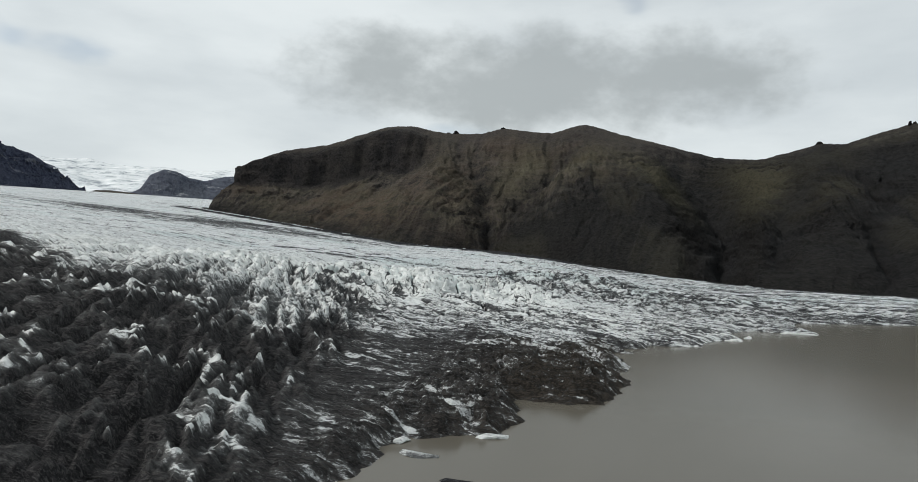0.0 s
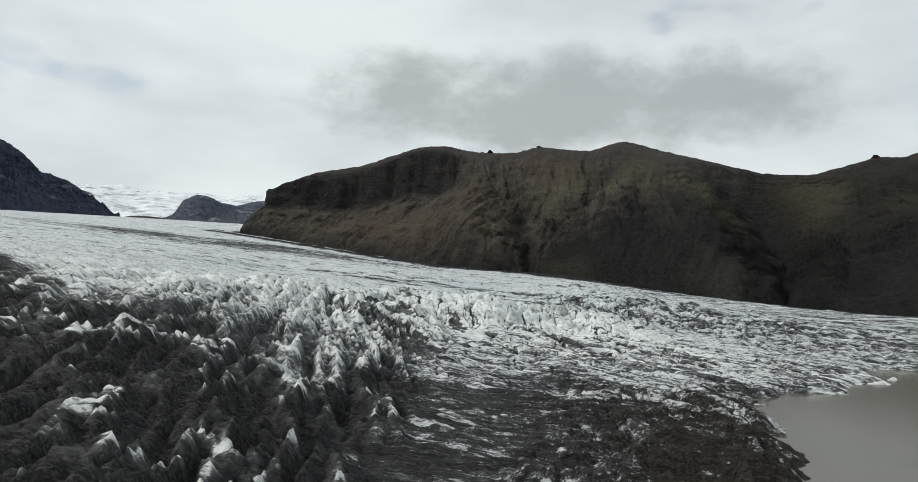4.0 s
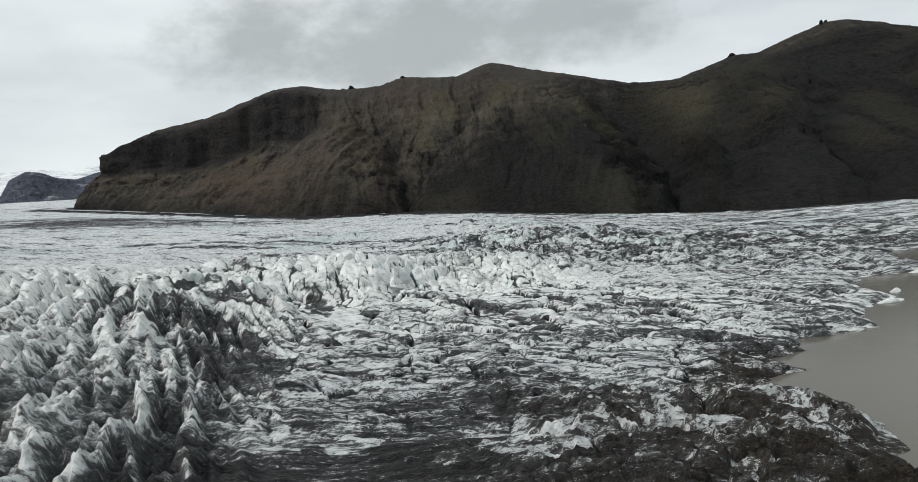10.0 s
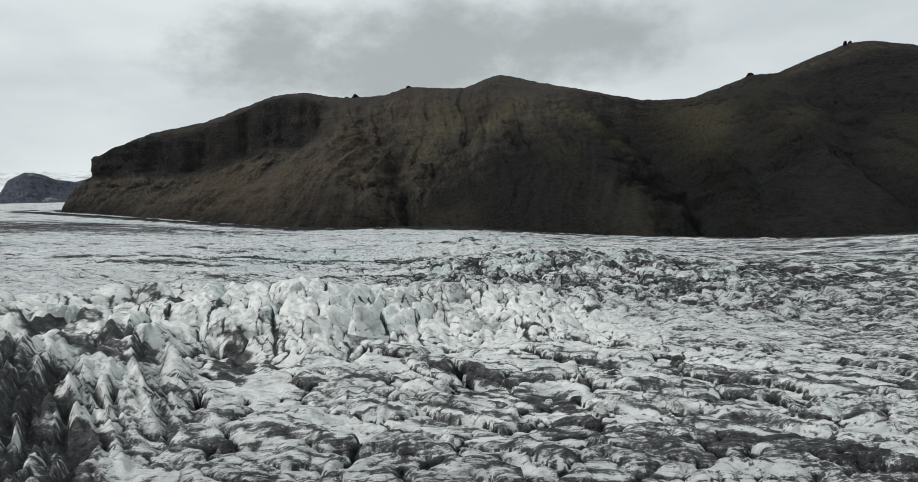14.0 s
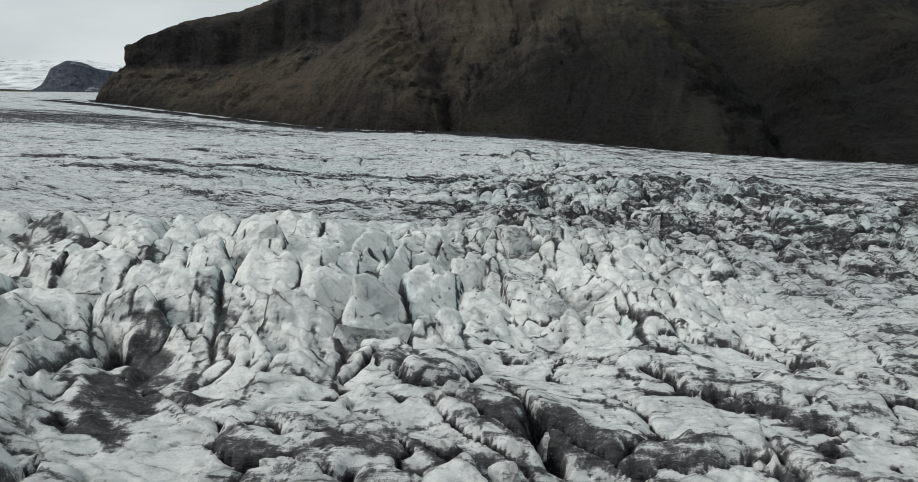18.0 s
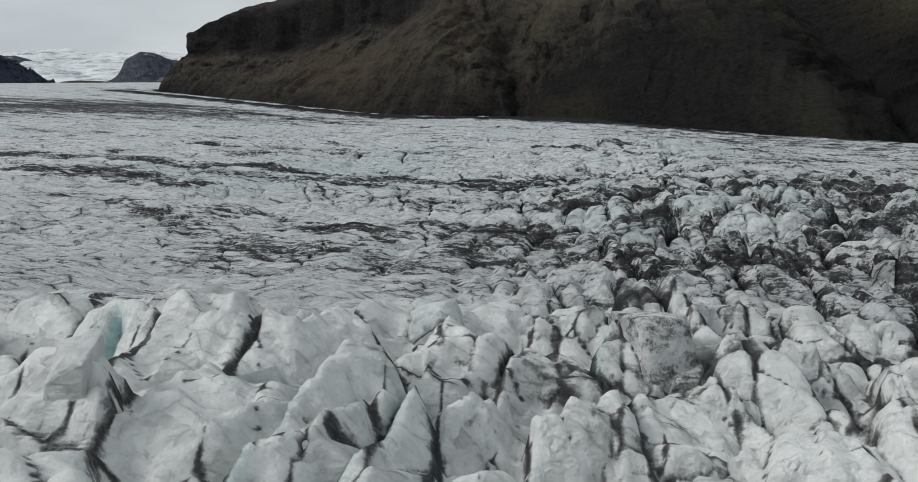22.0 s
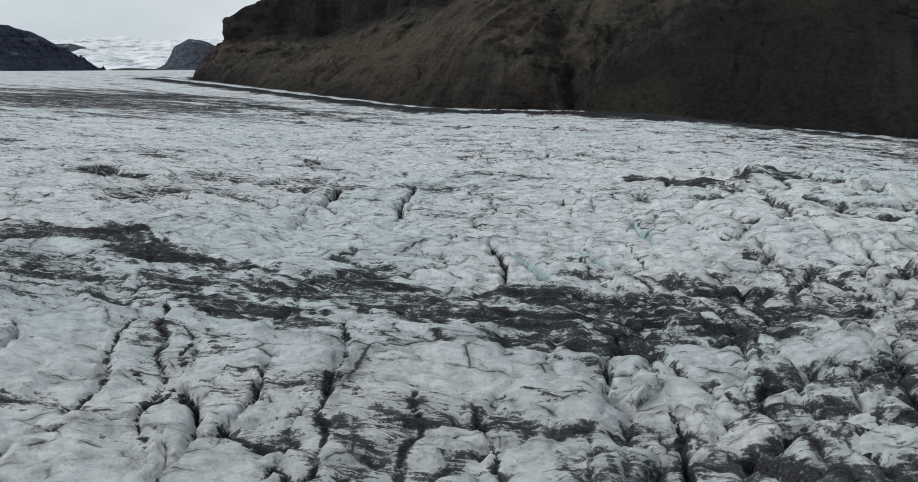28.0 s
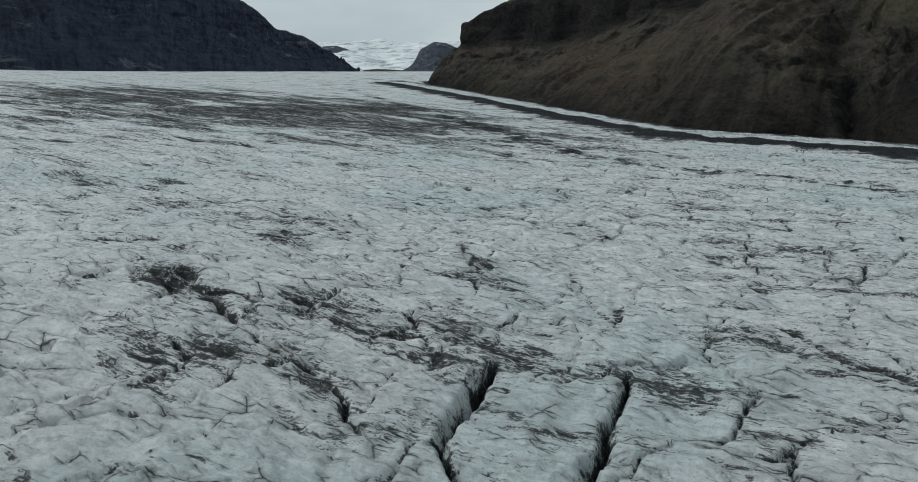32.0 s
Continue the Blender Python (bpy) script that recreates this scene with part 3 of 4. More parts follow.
def glacier_fields(x, y):
    """Height, dirt with painted shade of hollows, brownness and blueness of the ice at places of the plan."""
    wx, wy = fbm(x / 22, y / 22, 3, 11), fbm(x / 22, y / 22, 3, 21)
    sx, sy = fbm(x / 5, y / 5, 3, 31), fbm(x / 5, y / 5, 3, 41)
    d = shore_distance(x + 1.2 * sx, y + 1.2 * sy)
    my = margin_y(x)
    beyond = y - my + 6 * wx
    climb = 0.095 * soft(-x - 45, 20)
    top = 15 + 70 * np.tanh(climb / 70) + 0.03 * soft(y - 900, 100) - 0.10 * soft(x - 30, 25)
    top = 2.5 + soft(top - 2.5, 2)
    up = np.maximum(d, 0)
    inner = step(-150, -80, x) * (1 - step(60, 110, x)) * (1 - step(385, 460, y))
    base = (top * (1 - np.exp(-up / 68))) * (1 - inner) + inner * plan_height(x, y) * (1 - np.exp(-up / 22)) + (0.8 - 0.9 * inner * step(0, 25, up)) * step(0, 2.5, up)
    base = np.where(d < 0, -5 * (1 - np.exp(d / 12)), base)
    base = base - 0.35 * soft(beyond, 8)
    near = np.exp(-(np.maximum(np.hypot(x, (y - 240) * 0.6) - 150, 0) / 150) ** 2)
    # zones
    edge = np.interp(x, [-300, -142, -83, -50, -38, -28, -18, 12, 26, 40, 60], [320, 208, 164, 146, 138, 156, 170, 173, 162, 181, 181])
    dark = sig((edge + 9 * wx + 4 * sx - y) / 3.5)
    tongue = dark * sig((x + 12 + 3 * wx - 0.25 * (y - 100)) / 3) 
    fins = sig((-24 - x + 4 * wx) / 3) * sig((x + 150) / 15) * sig((226 - y - 0.25 * (x + 30) + 8 * wy) / 6) * (1 - 0.25 * tongue)
    s = y - crest_line(x) + 2.5 * wx
    row = sig((s + 33) / 3) * sig((1 - s) / 2) * sig((x + 75) / 10) * sig((36 - x) / 6)
    broken = 0.9 * np.exp(-(((x - 27) / 20) ** 2 + ((y - 306) / 17) ** 2)) + np.exp(-(((x - 70) / 32) ** 2 + ((y - 295) / 34) ** 2)) + 1.0 * np.exp(-(((x - 36) / 19) ** 2 + ((y - 378) / 30) ** 2))
    banded = sig((y - edge) / 6) * sig((-31 - s) / 5) * sig((x + 26) / 5)
    plain = sig((y - 300) / 8) * (1 - np.clip(broken, 0, 1))
    base = base + 1.3 * wx * sig((d - 25) / 8) * (0.4 + 0.6 * (1 - plain)) + 0.16 * sx * sig((d - 4) / 2)
    # blocks: a slab, tilted its own way, with a narrow crack round it
    u, v = turned(x + 2.2 * sx + 3 * wx, y + 2.2 * sy + 3 * wy, -24, 11, 3.7)
    e1, r1, ax, ay = cells(u, v, 51)
    u, v = x / 7.4 + 0.12 * sx, y / 6.0 + 0.12 * sy
    e2, r2, bx, by = cells(u, v, 61)
    e6, r6, fx_, fy_ = cells(x / 5.2 + 0.10 * sx + 0.2 * wx, s / 7.5 + 0.07 * sy, 65)
    e7, r7, gx_, gy_ = cells(x / 2.3 + 0.2 * sx, s / 3.4 + 0.15 * sy, 69)
    u, v = x / 2.6 + 0.25 * sx, y / 2.0 + 0.25 * sy
    e4, r4, dx_, dy_ = cells(u, v, 81)
    u, v = turned(x + 5 * wx + 1.0 * sx, y + 5 * wy + sy, 78, 26, 9)
    e5, r5, _, _ = cells(u, v, 91)
    # fins: sharp crests that fan out towards the lake
    fan = np.arctan2(x + 75, 330 - y) * 190
    reach = np.hypot(x + 75, 330 - y)
    f1 = ridged(fan / 12 + 0.30 * sx, reach / 40 + 0.3 * wx, 1, 101)
    f2 = ridged(fan / 5.6 + 0.16 * sx + 0.45 * wx, reach / 48 + 0.15 * sy, 2, 105)
    f3 = ridged(fan / 2.3 + 0.16 * sx + 0.5 * wx, reach / 15 + 0.20 * sy, 2, 107)
    lift = fbm(fan / 7, reach / 14, 2, 109)
    crest = 0.18 * f1 + 0.45 * f2 + 0.28 * f3 + 0.30 * lift

    def block(e, r, ox, oy, round_, tilt, lengthwise=1.0):
        return (1 - np.exp(-round_ * e)) * 0.8 + ((r - 0.5) * 0.75 + tilt * (ox * ((r * 7) % 1 - 0.5) + lengthwise * oy * ((r * 13) % 1 - 0.12))) * (1 - np.exp(-7 * e)) - 0.6

    land = step(0.3, 5, d) * (1 - step(-5, 10, beyond))
    messy = np.clip(broken, 0, 1)
    h = base + hump(x, s)
    h = h + land * (banded * 1.45 + tongue * 1.2) * block(e1, r1, ax, ay, 14, 1.1)
    h = h + land * messy * 3.0 * block(e2, r2, bx, by, 16, 1.2)
    # blocks of the hump: faces that lean back, with a narrow cleft round each
    face = (5.0 * np.minimum(fy_, 0.16 + 0.2 * r6) - 1.2 * fx_ * fx_ + 1.5 * fx_ * ((r6 * 7) % 1 - 0.5) + 1.5 * (r6 - 0.5)) * (1 - np.exp(-9 * e6)) - 0.9 * np.exp(-20 * e6)
    chip = (1.1 * gy_ + 0.8 * gx_ * ((r7 * 7) % 1 - 0.5) + 0.6 * (r7 - 0.5)) * (1 - np.exp(-9 * e7))
    h = h + land * row * (face + 0.75 * chip + 0.16 * ridged(x / 2.3 + 0.25 * sx, s / 9, 2, 117))
    h = h + land * fins * 4.4 * (crest - 0.5)
    h = h + land * (0.05 + 0.16 * row + 0.4 * fins + 0.06 * banded + 0.60 * tongue + 0.5 * messy) * 0.85 * block(e4, r4, dx_, dy_, 12, 1.0)
    chop = sig((y - 268 + 0.3 * x) / 4) * sig((346 - y) / 5) * sig((x - 4 + 4 * wx) / 4)
    h = h + land * chop * (1.5 * block(e2, r2, bx, by, 12, 1.1) + 0.8 * block(e4, r4, dx_, dy_, 9, 1.2))
    flute = np.exp(-(((x - 12) / 12) ** 2 + ((y - 280) / 9) ** 2))
    h = h + land * flute * 0.6 * ridged(x / 2.2 + 0.3 * sx, y / 14, 2, 115)
    h = h + land * tongue * (1.25 * ridged(*turned(x + 2 * sx, y + 2 * sy, -28, 16, 3.4), 3, 111))
    h = h + land * plain * (0.34 * fbm(x / 9, y / 5, 4, 121) + 0.14 * ridged(x / 4 + 0.4 * sx, y / 2.2, 3, 125))
    micro = fbm(*turned(x + 0.6 * sx, y + 0.6 * sy, -12, 2.2, 1.1), 3, 181)
    small = fbm(*turned(x + 2 * sx, y + 2 * sy, -12, 8.5, 3.6), 3, 185)
    h = h + land * (near * (0.10 + 0.06 * plain) * (1 - 0.6 * banded) * micro + (0.20 + 0.10 * plain) * (1 - 0.6 * banded) * small * (1 - 0.5 * row))
    h = h + near * land * (1 - 0.6 * banded) * (0.07 * fbm(x / 1.1, y / 1.1, 3, 131) + 0.10 * ridged(*turned(x + sx, y + sy, -12, 5, 0.9), 2, 135))
    crack5 = np.exp(-(e5 / 0.022) ** 2)
    open_ = step(-0.1, 0.5, fbm(x / 30, y / 30, 2, 141))
    mid_zone = sig((y - 276) / 4) * sig((352 - y) / 4)
    h = h - land * np.clip(plain + mid_zone, 0, 1) * crack5 * (0.3 + 1.0 * open_)
    split, teal = np.zeros(x.shape), np.zeros(x.shape)
    for ax0, ay0, bx0, by0, wide, deep in CREVASSES + CREVASSES_FAR + CLEFTS:
        ex, ey = bx0 - ax0, by0 - ay0
        px, py = x + 0.9 * sx, y + 0.9 * sy
        t = np.clip(((px - ax0) * ex + (py - ay0) * ey) / (ex * ex + ey * ey), 0, 1)
        g = np.exp(-((px - ax0 - t * ex) ** 2 + (py - ay0 - t * ey) ** 2) / (wide * (0.5 + 0.5 * np.sin(t * math.pi))) ** 2)
        h = h - deep * g
        if (ax0, ay0, bx0, by0, wide, deep) in CLEFTS:
            teal = np.maximum(teal, step(0.02, 0.3, g))
        else:
            split = np.maximum(split, g)
    # ash bands, and a dark tone along cracks, fin valleys and crevasses
    bands = np.zeros(x.shape)
    ragged = fbm(x / 6, y / 3, 3, 197)
    qx, qy = x + 4.0 * wx + 1.0 * sx, y + 3.0 * wy + 1.4 * sy
    for ax0, ay0, bx0, by0, wide, much in BANDS_WEST + BANDS_EAST:
        ex, ey = bx0 - ax0, by0 - ay0
        t = np.clip(((qx - ax0) * ex + (qy - ay0) * ey) / (ex * ex + ey * ey), 0, 1)
        g = np.exp(-((qx - ax0 - t * ex) ** 2 + (qy - ay0 - t * ey) ** 2) / (wide * wide))
        bands = np.maximum(bands, much * step(0.22, 0.62, g + 0.35 * ragged))
    flow = fbm(*turned(x + 3 * wx, y + 3 * wy, -8, 16, 1.5), 3, 151)
    flow2 = fbm(*turned(x + 3 * wx, y + 3 * wy, -24, 15, 1.0), 3, 155)
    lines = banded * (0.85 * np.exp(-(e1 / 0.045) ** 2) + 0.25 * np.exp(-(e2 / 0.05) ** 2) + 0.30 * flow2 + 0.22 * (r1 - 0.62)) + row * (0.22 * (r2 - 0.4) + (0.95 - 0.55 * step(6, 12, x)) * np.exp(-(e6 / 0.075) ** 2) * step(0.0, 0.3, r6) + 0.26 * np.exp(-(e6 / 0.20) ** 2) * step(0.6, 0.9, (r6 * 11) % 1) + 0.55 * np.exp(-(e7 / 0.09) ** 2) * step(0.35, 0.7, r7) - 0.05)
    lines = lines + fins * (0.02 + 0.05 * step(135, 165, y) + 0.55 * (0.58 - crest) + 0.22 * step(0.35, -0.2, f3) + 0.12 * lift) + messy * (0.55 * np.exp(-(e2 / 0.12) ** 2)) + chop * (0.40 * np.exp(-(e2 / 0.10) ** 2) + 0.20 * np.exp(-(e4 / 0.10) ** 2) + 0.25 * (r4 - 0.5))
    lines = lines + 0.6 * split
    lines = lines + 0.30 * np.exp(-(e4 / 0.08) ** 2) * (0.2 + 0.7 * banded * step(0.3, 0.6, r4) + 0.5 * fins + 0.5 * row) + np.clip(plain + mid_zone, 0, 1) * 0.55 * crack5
    mid_dark = sig((y - 272) / 5) * sig((343 - y) / 3) * sig((x + 75) / 14)
    wide_flow = fbm(*turned(x + 8 * wx, y + 8 * wy, -6, 95, 9), 4, 171)
    clumps = fbm(x / 14, y / 7, 3, 175)
    hatch = fbm(*turned(x + 2 * wx + sx, y + 2 * wy + sy, -38, 5.5, 0.8), 3, 177)
    dirt_shade = 0.12 + 0.52 * bands * (1 + 0.9 * hatch + 0.8 * clumps) + lines + mid_dark * (-0.03 + 0.12 * chop + 0.16 * flow + 0.20 * hatch + 0.26 * wide_flow + 0.12 * clumps) + sig((x - 58) / 12) * sig((y - 215) / 20) * (0.22 + 0.22 * flow) + plain * (0.10 * flow + (0.27 - 0.15 * step(400, 520, y)) * wide_flow + 0.14 * clumps - 0.03) + banded * (0.03 + 0.12 * sig((222 - y + 0.3 * x) / 9)) + 0.07 * clumps
    dirt_shade = dirt_shade + dark * (0.44 * (r4 - 0.5) + 0.40 * (r1 - 0.5) + 0.20 * tongue * hatch) + banded * 0.10 * (r4 - 0.6)
    # ash in the small hollows, also painting in shade that their relief lacks
    dirt_shade = dirt_shade - near * 0.10 * micro - 0.09 * small
    dirt_shade = dirt_shade + dark * (0.585 + 0.06 * tongue + 0.10 * fins + 0.22 * flow2 * (1 - 0.75 * fins) + 0.06 * fins * sig((128 - y) / 7) - 0.30 * tongue * np.exp(-((y - 160 - 3 * wx) / 7) ** 2) - 0.20 * tongue * step(0.55, 0.95, r1 + 0.3 * sx) + 0.25 * sig((x - 14) / 3) * sig((138 - y) / 4) + 0.04 * fins * (1 - step(118, 150, y)) - 0.36 * fins * step(0.70, 1.15, crest + 0.45 * wy))
    dirt_shade = dirt_shade + (0.10 + 0.18 * fins) * sig((205 - y) / 12) * (1 - dark)
    # moraines along the far edge
    off = -(y - my) * 0.62 + 5 * wx
    moraine = 1.8 * np.exp(-((off - 62) / 9) ** 2) * step(480, 640, y) + 0.8 * np.exp(-((off - 8) / 10) ** 2) + 0.6 * np.exp(-((off - 135) / 3.5) ** 2) * step(420, 520, y) * step(-0.7, 0.1, sx + wy)
    patch = np.exp(-(((x + 230) / 120) ** 2 + ((y - 590) / 90) ** 2)) * (1 + 1.2 * fbm(x / 45, y / 28, 4, 191))
    dirt_shade = dirt_shade + 0.75 * moraine + patch * 0.9 + 0.9 * sig(beyond / 3)
    h = h + 2.0 * np.exp(-((off - 60) / 11) ** 2) * step(480, 640, y)
    brown = np.clip(tongue * (0.25 + 0.75 * sig((x - 12 - 0.2 * (y - 120) + 4 * wx) / 4)) + 0.3 * dark, 0, 1)
    blue = np.clip(0.28 * np.clip(broken, 0, 1) * step(0.4, 0.9, r2) + 0.8 * row * np.exp(-(e6 / 0.16) ** 2) * step(0.80, 0.9, r6) + 0.25 * plain * step(0.0, 0.6, fbm(x / 40, y / 40, 2, 161)), 0, 1)
    blue = np.maximum(blue, 0.9 * teal)
    dirt_shade = dirt_shade - 0.3 * teal
    most = 0.54 + 0.16 * dark + 0.25 * tongue * sig((x - 14) / 3) * sig((138 - y) / 4) + 0.5 * sig(beyond / 3) + 0.45 * np.clip(moraine, 0, 1)
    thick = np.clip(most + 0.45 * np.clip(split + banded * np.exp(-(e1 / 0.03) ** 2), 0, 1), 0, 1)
    dirt_shade = np.where(dirt_shade > 0, dirt_shade / (1 + (np.abs(dirt_shade) / thick) ** 5) ** 0.2, dirt_shade)
    clean = np.clip(1.1 * row + 0.8 * fins + 0.62 * banded * sig((y - 196) / 6) + 0.35 * messy, 0, 1)
    return h, np.clip(dirt_shade, -0.2, 1), brown, blue, np.clip(plain * sig((y - 348) / 5), 0, 1), clean


def spaced(lo, hi, places, widths):
    """Lines from lo to hi whose spacing eases between the widths given at places."""
    out = [lo]
    while out[-1] < hi:
        out.append(out[-1] + float(np.interp(out[-1], places, widths)))
    return np.array(out)


def build_glacier():
    gx = spaced(-1700, 760, (-1700, -600, -150, -70, -32, 34, 60, 130, 760), (45, 18, 3.2, 0.85, 0.25, 0.25, 0.6, 2.2, 22))
    gy = spaced(-160, 2500, (-160, 40, 80, 190, 215, 345, 400, 480, 900, 2500), (8, 1.2, 0.33, 0.33, 0.25, 0.25, 0.33, 0.8, 5, 30))
    x, y = np.meshgrid(gx, gy)
    strips = [glacier_fields(x[k:k + 24], y[k:k + 24]) for k in range(0, len(gy), 24)]
    h, dirt_shade, brown, blue, even, clean = (np.concatenate(f) for f in zip(*strips))
    p = np.stack([x, y, h], -1)
    ob = sheet("glacier", p, ICE, (("dirt_shade", dirt_shade), ("brown", brown), ("blue", blue), ("plain", even), ("clean", clean)))
    tagged(ob, "crevassed white glacier tongue streaked with black ash, ending in a lake", "glacier", kind="structure")
    return ob


glacier = build_glacier()


# ---- lake and ground ----
def build_lake():
    gx, gy = np.linspace(-700, 900, 17), np.linspace(-1000, 440, 15)
    x, y = np.meshgrid(gx, gy)
    ob = sheet("lake_water", np.stack([x, y, 0 * x], -1), WATER)
    tagged(ob, "still grey-brown glacial lake full of silt", "lake", kind="structure")


def build_ground():
    a, r = np.meshgrid(np.linspace(0, 2 * math.pi, 97), np.array([0, 300, 700, 1000, 1200, 1400, 1800, 2500, 3500, 4600.0]))
    x, y = r * np.cos(a), r * np.sin(a)
    z = -9 + 12 * step(1000, 1400, r) + 1.5 * fbm(x / 300, y / 300, 2, 7)
    ob = sheet("ground", np.stack([x, y, z], -1), GRAVEL)
    tagged(ob, "dark gravel outwash plain round the lake", "ground", kind="structure")


build_lake()
build_ground()


# ---- mountains ----
def spot(eye, az, el, r):
    a = radians(az)
    return (eye[0] + r * math.sin(a), eye[1] + r * math.cos(a), eye[2] + r * math.tan(radians(el)))


def along(points, u):
    """Places on a line through the points, by their share of the count, rounded a little."""
    p = np.array(points, float)
    k = np.linspace(0, 1, len(p))
    out = np.stack([np.interp(u, k, p[:, n]) for n in range(3)], -1)
    w = max(3, len(u) // 70)
    ker = np.hanning(2 * w + 3)[1:-1]
    pad = np.concatenate([np.repeat(out[:1], w, 0), out, np.repeat(out[-1:], w, 0)])
    return np.stack([np.convolve(pad[:, n], ker / ker.sum(), "valid") for n in range(3)], -1)


def mountain(name, feet, crest, mat, nu, nv, rough, gullies=(), cliffs=(), back=0.5, profile=0.92, seed=0, label=""):
    u = np.linspace(0, 1, nu)
    v = np.concatenate([np.linspace(-0.06, 1, nv), 1 + back * np.linspace(0.02, 1, nv // 6)])
    f, c = along(feet, u), along(crest, u)
    span = np.hypot(*np.diff(0.5 * (f + c)[:, :2], axis=0).T)
    arc = np.concatenate([[0], np.cumsum(span)])
    V, A = np.meshgrid(v, arc, indexing="ij")
    U = np.meshgrid(v, u, indexing="ij")[1]
    vv = np.clip(V, 0, 1)
    p = f[None] + (c - f)[None] * V[..., None]
    rise = (c - f)[None, :, 2]
    prof = np.sign(V) * np.abs(vv) ** profile
    basalt = np.zeros(V.shape)
    for u0, u1, v0, sharp, amount in cliffs:
        m = step(u0 - 0.03, u0 + 0.01, U) * (1 - step(u1 - 0.02, u1 + 0.05, U))
        cut = v0 + 0.03 * fbm(A / 60, 0 * A, 3, seed + 3)
        basalt = np.maximum(basalt, m * amount * step(cut - 0.22, cut - 0.05, V) * (1 - step(cut + 0.06, cut + 0.12, V)))
        prof = prof * (1 - m * amount) + m * amount * (prof * 0.66 + 0.34 * step(cut - sharp, cut + sharp, V))
    z = f[None, :, 2] + rise * prof
    z = np.where(V > 1, c[None, :, 2] - (V - 1) * rise * 0.9, z)
    z = np.where(V < 0, f[None, :, 2] + V * 300, z)
    mask = np.sin(np.clip(vv, 0, 1) * math.pi) ** 0.7 + 0.12
    z = z + np.where(V > 1.0, 0.25, 1) * mask * rough * (0.5 * ridged(A / 150 + 0.45 * vv, vv * 0.9, 4, seed, 0.40) - 0.4)
    rill = ridged((A + 30 * fbm(A / 200, vv * 2, 2, seed + 9)) / 26, vv * 1.1, 3, seed + 5)
    z = z + mask * rough * 0.34 * rill * step(0.0, 0.5, fbm(A / 180, vv * 2, 2, seed + 12) + 0.4)
    z = z + rough * 0.10 * fbm(A / 9, V * 30, 4, seed + 15) * np.clip(mask, 0.5, 1)
    terr = fbm(A / 260, z / 16, 3, seed + 17)
    z = z + rough * 0.05 * terr * np.clip(mask, 0, 1)
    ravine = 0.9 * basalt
    rib = 0.12 * step(0.1, 0.9, rill) * step(0.0, 0.6, fbm(A / 120, vv * 3, 3, seed + 41) + 0.15)
    arc_at = lambda uu: np.interp(uu, u, arc)
    slope_len = float(np.median(np.hypot(*(c - f)[:, :2].T)))
    bend = 10 * fbm(A / 60, vv * 6, 3, seed + 19)
    for line, wide, depth, mark in gullies:
        best, rank = np.full(z.shape, 1e9), np.zeros(z.shape)
        side = np.zeros(z.shape)
        run = 0.0
        for (ua, va), (ub, vb) in zip(line[:-1], line[1:]):
            x0, y0, x1, y1 = arc_at(ua), va * slope_len, arc_at(ub), vb * slope_len
            ex, ey = x1 - x0, y1 - y0
            size = math.hypot(ex, ey)
            t = np.clip(((A + bend - x0) * ex + (V * slope_len - y0) * ey) / size**2, 0, 1)
            dist = np.hypot(A + bend - x0 - t * ex, V * slope_len - y0 - t * ey)
            near_ = dist < best
            best = np.where(near_, dist, best)
            rank = np.where(near_, run + t * size, rank)
            run += size
        t = rank / run
        fade = np.sin(np.clip(0.12 + 0.88 * t, 0, 1) * math.pi) ** 0.6
        w = wide * (0.45 + 0.8 * t)
        fall = np.exp(-best / w)
        rills = ridged((rank + 0.9 * best) / 15, best / 160, 2, seed + 31)
        z = z - depth * fade * (1.15 * fall + (0.55 if mark >= 0.8 else 0.1) * np.exp(-((best / w - 1.1) / 1.0) ** 2) * (0.5 - 0.5 * rills))
        if mark >= 0.8:
            rib = np.maximum(rib, step(0.30, 0.62, V) * step(0.15, 0.7, rills) * np.exp(-((best / w - 1.6) / 1.1) ** 2) * fade * 0.55)
        # rubble tone down the ravine, dark enough to stand in for its shade
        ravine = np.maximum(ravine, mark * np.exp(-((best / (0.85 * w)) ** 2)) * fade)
    p[..., 2] = z
    p[..., 0] += 3.0 * fbm(A / 30, z / 14, 3, seed + 23) * np.clip(mask, 0, 1)
    p[..., 1] += 2.5 * fbm(A / 30, z / 14, 3, seed + 27) * np.clip(mask, 0, 1)
    tuff = np.exp(-(((U - 0.235) / 0.07) ** 2 + ((V - 0.28) / 0.20) ** 2)) + 0.5 * np.exp(-(((U - 0.33) / 0.05) ** 2 + ((V - 0.45) / 0.25) ** 2))
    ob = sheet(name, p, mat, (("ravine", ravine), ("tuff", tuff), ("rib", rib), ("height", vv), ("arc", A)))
    return tagged(ob, label, "mountain", kind="structure")


